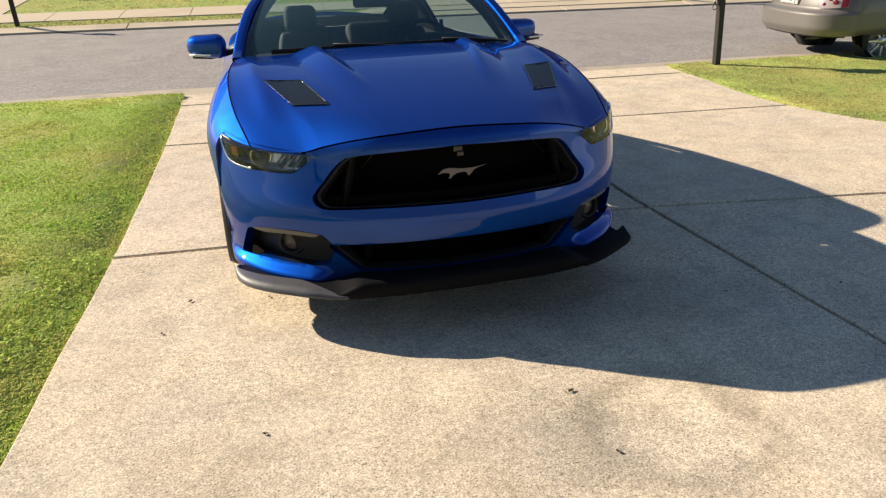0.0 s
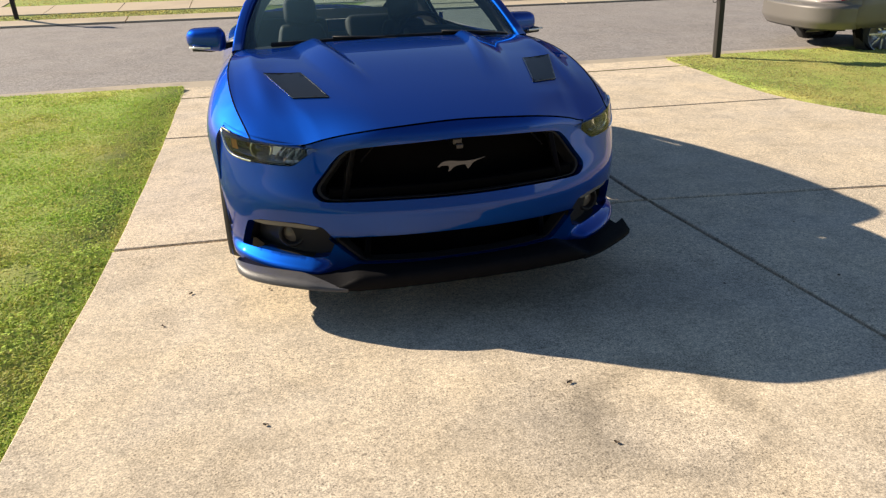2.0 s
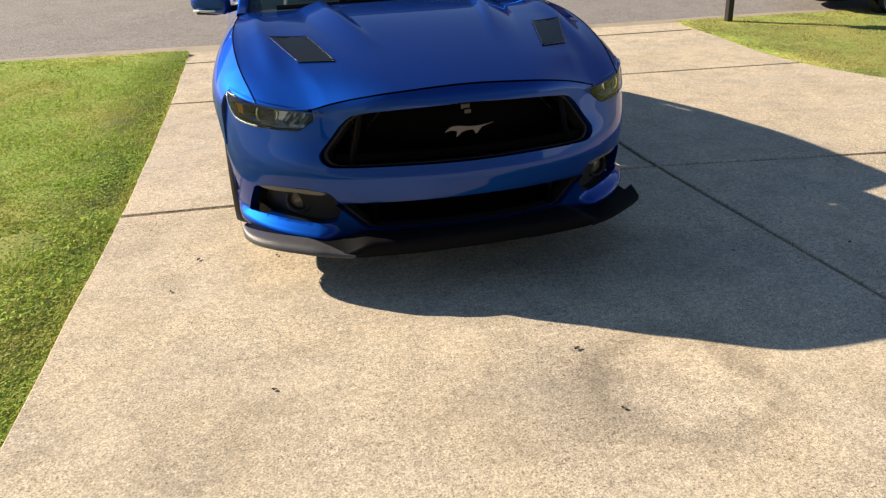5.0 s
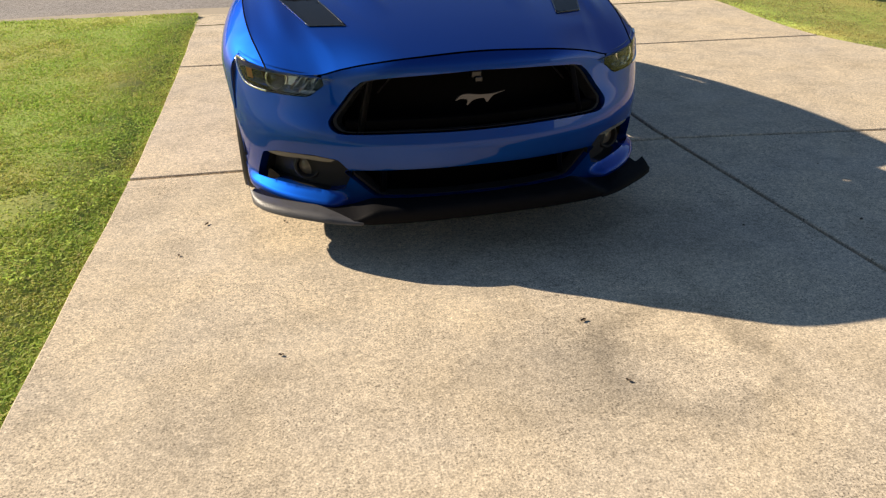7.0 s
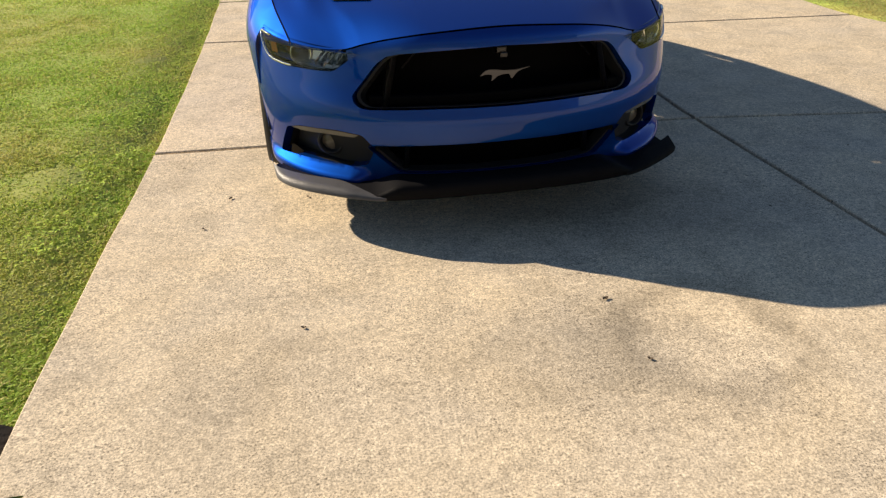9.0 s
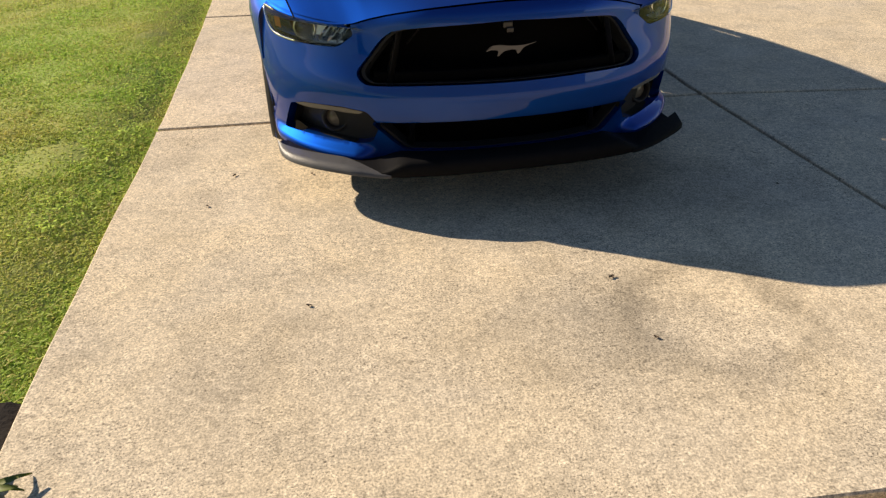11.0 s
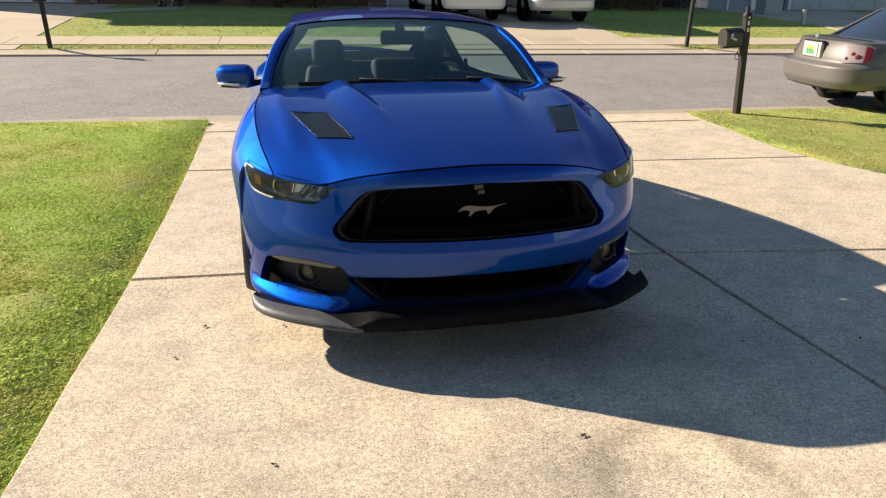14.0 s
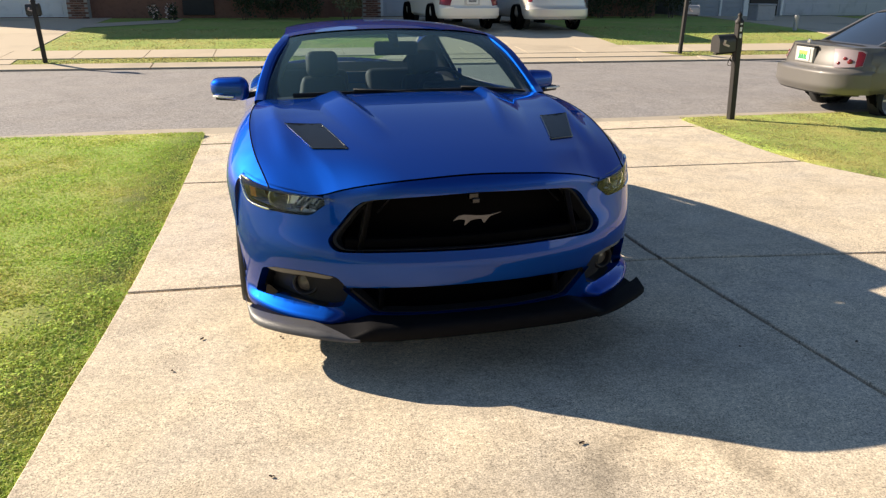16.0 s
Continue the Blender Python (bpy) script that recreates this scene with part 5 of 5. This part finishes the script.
def mailbox(m, height, box_z, reach, post_mat, box_mat, label, finial=True, post=0.047, ln=0.32):
    """A post with an arched box held to one side, its mouth along x."""
    mb = empty("mailbox", m, label, "mailbox", "mailboxes along the street")
    bm = box(-post, post, -post, post, -0.1, height - 0.08, 0.008)
    part("post", bm, post_mat, mb)
    if finial:
        v, f = lathe([(0.0, height + 0.03), (0.02, height + 0.022), (0.03, height), (0.02, height - 0.025), (0.035, height - 0.045), (0.055, height - 0.07), (0.055, height - 0.09)], 16, 'z')
        mk("finial", v, f, post_mat, mb)
    w, hgt = 0.085, 0.21
    sec = [(-w, 0), (-w, hgt - w)] + [(-w * math.cos(math.pi * i / 10), hgt - w + w * math.sin(math.pi * i / 10)) for i in range(1, 10)] + [(w, hgt - w), (w, 0)]
    x0, x1 = (reach, reach + ln) if reach > 0 else (reach - ln + 0.10, reach + 0.10)
    v, f = sweep([(x0, 0.06, box_z), (x1, 0.06, box_z)], sec)
    b = mk("box", v, f, box_mat, mb, smooth=False)
    part("bracket", box(min(x0, 0), max(x1, 0), 0.03, 0.09, box_z - 0.03, box_z - 0.004, 0.004), post_mat, mb)
    v, f = sweep([(x1 - 0.012, 0.06, box_z - 0.004), (x1 + 0.006, 0.06, box_z - 0.004)], [(a * 1.06, c * 1.04) for a, c in sec])
    mk("lid", v, f, box_mat, b, smooth=False)
    part("flag", moved(add_box(box(-0.012, 0.012, -0.004, 0.004, 0, 0.10), -0.012, 0.05, -0.004, 0.004, 0.07, 0.10), Matrix.Translation((x0 + 0.14, -0.03, box_z + 0.07)) @ Matrix.Rotation(radians(-70), 4, 'Y')), FLAG, b)
    return mb


near_box = mailbox(pose(5.565, 8.62, 0, 0, -2.6, 6), 1.25, 0.82, -0.06, WOOD_DARK, MAIL_BLACK, "dark wooden mailbox post with black arched box", post=0.038)
for i in range(3):
    part("number_bar", box(-0.014, 0.014, -0.043, -0.0375, 0.98 + 0.08 * i, 1.03 + 0.08 * i), TRIM, near_box)
for k in range(2):
    v, f = sweep([(-0.06 - 0.03 * k + 0.03 * math.sin(a), 0.0, 0.79 - 0.05 * k - 0.09 * math.sin(a / 2)) for a in np.linspace(0, 6.2, 14)], rounded(0.004, 0.004, 0.003))
    mk("cable", v, f, BLACK_PLASTIC, near_box)
mailbox(pose(-4.74, 16.68, 0.13, 0, -2.4, 0), 1.22, 0.88, -0.02, WOOD_DARK, MAIL_BLACK, "dark mailbox post beyond the street", post=0.038, ln=0.24)
mailbox(pose(9.3, 16.85, 0.14, 0, 2, 0), 1.35, 0.86, 0.03, WOOD_DARK, MAIL_GREY, "dark mailbox post with a grey box", False, 0.04)
ub = empty("utility_box", pose(16.75, 24.9, ground_z(0, 24.9)), "pale grey utility box on the far lawn", "utility box")
part("housing", box(-0.35, 0.35, -0.3, 0.3, 0, 0.52, 0.03), MAIL_GREY, ub)
part("lid", box(-0.37, 0.37, -0.32, 0.32, 0.52, 0.58, 0.02), MAIL_GREY, ub)
tp = empty("marker_post", pose(15.35, 21.0, ground_z(0, 21)), "short pale marker post beyond the street", "post")
part("shaft", box(-0.05, 0.05, -0.05, 0.05, 0, 0.45, 0.01), MAIL_GREY, tp)
sg_ = empty("yard_sign", pose(10.4, 25.6, ground_z(0, 25.6)), "small red round yard sign on a stake", "sign")
part("stake", box(-0.012, 0.012, -0.012, 0.012, 0, 0.75), STEEL, sg_)
v, f = lathe([(0.0, -0.01), (0.14, -0.01), (0.14, 0.01), (0.0, 0.01)], 8, 'y')
mk("disc", [(a, b, c + 0.85) for a, b, c in v], f, RED_LENS, sg_, smooth=False)

# ---- shrubs ----
LEAF_DARK = material("dark shrub leaf", (0.035, 0.055, 0.02), 0.6, island=0.9, tint=(0.015, 0.028, 0.010))
LEAF_PALE = material("pale shrub leaf", (0.22, 0.22, 0.12), 0.6, island=0.9, tint=(0.08, 0.09, 0.04))
PETAL = material("pale pink petal", (0.7, 0.55, 0.5), 0.6)
BARK = material("shrub twig", (0.10, 0.07, 0.05), 0.9, var=0.4, scale=20)


def leaves(n, seed, centre, radius, size, flat=0.7):
    """Many small bent leaves filling an uneven mass."""
    r = np.random.RandomState(seed)
    v, f = [], []
    lumps = [(np.array((r.uniform(-0.6, 0.6), r.uniform(-0.6, 0.6), r.uniform(-0.5, 0.6))), r.uniform(0.35, 0.6)) for _ in range(9)]
    for i in range(n):
        c, s = lumps[r.randint(9)]
        d = r.normal(size=3)
        d /= np.linalg.norm(d)
        p = (c + d * s * r.uniform(0.6, 1.0)) * radius + centre
        t = d + r.normal(size=3) * 0.6
        t /= np.linalg.norm(t)
        a = np.cross(t, r.normal(size=3))
        a /= np.linalg.norm(a)
        L = size * r.uniform(0.6, 1.3)
        k = len(v)
        v += [tuple(p), tuple(p + t * L * 0.5 + a * L * 0.28), tuple(p + t * L), tuple(p + t * L * 0.5 - a * L * 0.28)]
        f.append((k, k + 1, k + 2, k + 3))
    return v, f


def shrub(x, y, w, h, mat, seed, n, size, label, flowers=False):
    z = ground_z(x, y)
    s = empty("shrub", pose(x, y, z), label, "shrub")
    for k in range(5):
        a = k * 1.3 + seed
        mk("stem", *sweep([(0.05 * math.cos(a), 0.05 * math.sin(a), -0.05), (0.25 * w * math.cos(a), 0.25 * w * math.sin(a), h * 0.45), (0.4 * w * math.cos(a), 0.4 * w * math.sin(a), h * 0.8)], rounded(0.012, 0.012, 0.006)), BARK, s)
    mk("foliage", *leaves(n, seed, np.array((0, 0, h * 0.5)), np.array((w * 0.5, w * 0.42, h * 0.5)), size), mat, s, smooth=False)
    if flowers:
        mk("blossom", *leaves(60, seed + 5, np.array((0, 0, h * 0.6)), np.array((w * 0.5, w * 0.4, h * 0.45)), size * 1.2), PETAL, s, smooth=False)


for i, xx in enumerate(np.arange(-1.2, 1.6, 0.95)):
    shrub(xx, 26.2 + 0.1 * (i % 2), 1.15, 1.35, LEAF_DARK, 10 + i, 1300, 0.09, "dense dark green foundation shrub")
for i, xx in enumerate(np.arange(9.4, 14.6, 0.95)):
    shrub(xx, 26.5 + 0.1 * (i % 2), 1.2, 1.5, LEAF_DARK, 30 + i, 1300, 0.09, "dense dark green foundation shrub")
shrub(2.05, 25.2, 1.5, 1.7, LEAF_PALE, 50, 2600, 0.08, "pale leafy shrub beside the garage drive")
for i, xx in enumerate((-3.95, -3.45)):
    shrub(xx, 26.0, 0.40, 0.5, LEAF_DARK, 60 + i, 260, 0.07, "low shrub with pale blossoms", True)

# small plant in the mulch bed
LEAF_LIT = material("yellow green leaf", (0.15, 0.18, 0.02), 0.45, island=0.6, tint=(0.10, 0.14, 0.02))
pl = empty("bed_plant", pose(-1.03, 1.42, 0.0), "small leafy plant with yellow green blades", "plant")
r = np.random.RandomState(4)
for k in range(16):
    a = r.uniform(0, 2 * math.pi) if k > 3 else (-0.25 + 0.22 * k)
    ln, up = r.uniform(0.08, 0.19), r.uniform(0.03, 0.09)
    v, f = grid(lambda u, w: ((0.02 + ln * w) * math.cos(a) - (u - 0.5) * 0.035 * math.sin(math.pi * (0.1 + 0.9 * w)) * math.sin(a), (0.02 + ln * w) * math.sin(a) + (u - 0.5) * 0.035 * math.sin(math.pi * (0.1 + 0.9 * w)) * math.cos(a), up * math.sin(2.2 * w) + 0.006 * abs(u - 0.5) * 2), 2, 6)
    mk("leaf", v, f, LEAF_LIT, pl)

# broad-leaved weeds in the lawn beside the driveway
LEAF_WEED = material("bright weed leaf", (0.46, 0.60, 0.11), 0.85, island=0.6, tint=(0.26, 0.40, 0.08))
LEAF_WEED.node_tree.nodes["Principled BSDF"].inputs["Specular IOR Level"].default_value = 0.05
wv, wf = [], []
for k, (cx, cy, rx, ry) in enumerate(((-1.22, 3.05, 0.22, 0.45), (-1.12, 3.75, 0.16, 0.40), (-1.60, 2.75, 0.30, 0.35), (-1.10, 4.6, 0.12, 0.40))):
    v, f = leaves(260, 80 + k, np.array((cx, cy, 0.016)), np.array((rx, ry, 0.012)), 0.024)
    o = len(wv)
    wv += [(a, b, 0.012 + (c - 0.012) * 0.3) for a, b, c in v]
    wf += [tuple(i + o for i in q) for q in f]
tagged(mk("lawn_weeds", wv, wf, LEAF_WEED, smooth=False), "bright broad-leaved weeds in the lawn beside the driveway", "weeds", kind="stuff")

# fallen bits on the concrete
DRY = material("dry brown leaf", (0.10, 0.07, 0.045), 0.8, var=0.4, scale=60)
for i, (xx, yy, s) in enumerate([(1.95, 2.71, 0.014), (2.51, 2.65, 0.02), (-0.55, 2.97, 0.016), (-0.455, 3.26, 0.022), (-0.13, 2.15, 0.018), (-0.10, 3.21, 0.016), (0.955, 2.13, 0.024), (0.97, 1.77, 0.018), (2.75, 3.3, 0.012), (-0.2, 4.5, 0.012)]):
    s *= 0.55
    bit = mk("dry_leaf", *grid(lambda u, w: ((u - 0.5) * 2 * s * math.sin(math.pi * (0.12 + 0.8 * w)) * 0.6, (w - 0.5) * 2 * s, 0.004 + 0.25 * s * (u - 0.5)**2 * 4 + 0.002 * math.sin(9 * w)), 3, 4), DRY)
    bit.location, bit.rotation_euler = (xx, yy, 0), (0, 0, i * 1.9)
    tagged(bit, "small curled dry brown leaf on the concrete", "leaf", "fallen leaves")

# ---- grass ----
BLADE = material("grass blade", (0.42, 0.60, 0.12), 0.6, island=0.45, tint=(0.62, 0.52, 0.20), var=1.0, scale=0.9)
nt = BLADE.node_tree
pb = nt.nodes["Principled BSDF"]
pb.inputs["Specular IOR Level"].default_value = 0.15
leaf_light, half_mix = nt.nodes.new("ShaderNodeBsdfTranslucent"), nt.nodes.new("ShaderNodeMixShader")
half_mix.inputs[0].default_value = 0.45
nt.links.new(pb.inputs["Base Color"].links[0].from_socket, leaf_light.inputs[0])
nt.links.new(pb.outputs[0], half_mix.inputs[1])
nt.links.new(leaf_light.outputs[0], half_mix.inputs[2])
nt.links.new(half_mix.outputs[0], nt.nodes["Material Output"].inputs[0])


BLADE_DRY = BLADE.copy()
BLADE_DRY.name = "drier grass blade"
for n in BLADE_DRY.node_tree.nodes:
    if n.type == 'MIX' and n.inputs["A"].default_value[1] > 0.55:
        n.inputs["A"].default_value = (0.42, 0.44, 0.20, 1)


def blades(name, seed, count, place, tall, wide_, label, mat=BLADE):
    """Countless bent blades; place gives positions by random numbers."""
    r = np.random.RandomState(seed)
    x, y, keep = place(r, count)
    x, y = x[keep], y[keep]
    n = len(x)
    z = np.array([max(-0.03, ground_z(a, b)) for a, b in zip(x, y)])
    clump = np.array([noise.noise((a * 2.2, b * 2.2, seed)) + 0.6 * noise.noise((a * 7.0, b * 7.0, seed + 3)) for a, b in zip(x, y)])
    h = tall * r.uniform(0.5, 1.25, n) * np.clip(1.0 + 1.3 * clump, 0.6, 2.4)
    a, lean = r.uniform(0, 2 * np.pi, n), r.uniform(0.4, 1.9, n)
    b = r.uniform(0, 2 * np.pi, n)
    w = wide_ * r.uniform(0.6, 1.3, n)
    base = np.stack([x, y, z], 1)
    d = np.stack([np.cos(a) * lean, np.sin(a) * lean, np.ones(n)], 1) * h[:, None]
    s = np.stack([np.cos(b), np.sin(b), np.zeros(n)], 1) * w[:, None]
    tip = base + d * np.array([1.5, 1.5, 1.0]) * np.array([1, 1, 0.9])
    V = np.stack([base - s, base + s, base + d * 0.55 + s * 0.8, base + d * 0.55 - s * 0.8, tip], 1).reshape(-1, 3)
    k = (np.arange(n) * 5)[:, None]
    quads = (k + np.array([[0, 1, 2, 3]])).ravel()
    tris = (k + np.array([[3, 2, 4]])).ravel()
    me = bpy.data.meshes.new(name)
    me.vertices.add(len(V))
    me.vertices.foreach_set("co", V.ravel())
    me.loops.add(n * 7)
    me.loops.foreach_set("vertex_index", np.concatenate([quads, tris]))
    me.polygons.add(2 * n)
    me.polygons.foreach_set("loop_start", np.concatenate([np.arange(n) * 4, n * 4 + np.arange(n) * 3]))
    me.materials.append(mat)
    me.update(calc_edges=True)
    me.validate()
    return tagged(new(name, me), label, "grass", kind="stuff")


def left_lawn(r, n):
    y = 1.83 + (8.86 - 1.83) * r.uniform(size=n)**1.15
    x = -0.80 - (0.55 + 0.34 * y) * r.uniform(size=n)**1.1
    bare = ((x + 1.26) / 0.12)**2 + ((y - 5.99) / 0.10)**2 < 1
    bare |= ((x + 1.38) / 0.16)**2 + ((y - 3.7) / 0.22)**2 < 1
    return x, y, (x < np.array([left_edge(v) for v in y]) + 0.02 * r.uniform(size=n)) & (~bare | (r.uniform(size=n) < 0.25))


def right_lawn(r, n):
    y = 4.6 + (8.87 - 4.6) * r.uniform(size=n)
    e = np.array([right_edge(v) for v in y])
    x = e - 0.02 + 4.6 * r.uniform(size=n)**1.2
    return x, y, x > 0


def far_lawn(r, n):
    y = np.where(r.uniform(size=n) < 0.35, r.uniform(16.53, 17.1, n), r.uniform(18.27, 22.5, n))
    x = r.uniform(-7, 15, n)
    drive = ((x < -5.4) | ((x > 2.6) & (x < 8.4)) | ((x < 9.0) & (x > 2.0) & (y < 17.2)))
    return x, y, ~drive


blades("lawn_grass", 1, 150000, left_lawn, 0.0115, 0.0040, "short green and yellow mown lawn grass")
blades("lawn_grass", 2, 70000, right_lawn, 0.010, 0.0042, "short green and yellow mown lawn grass", BLADE_DRY)
blades("verge_grass", 3, 40000, far_lawn, 0.020, 0.011, "mown grass verge beyond the street", BLADE_DRY)
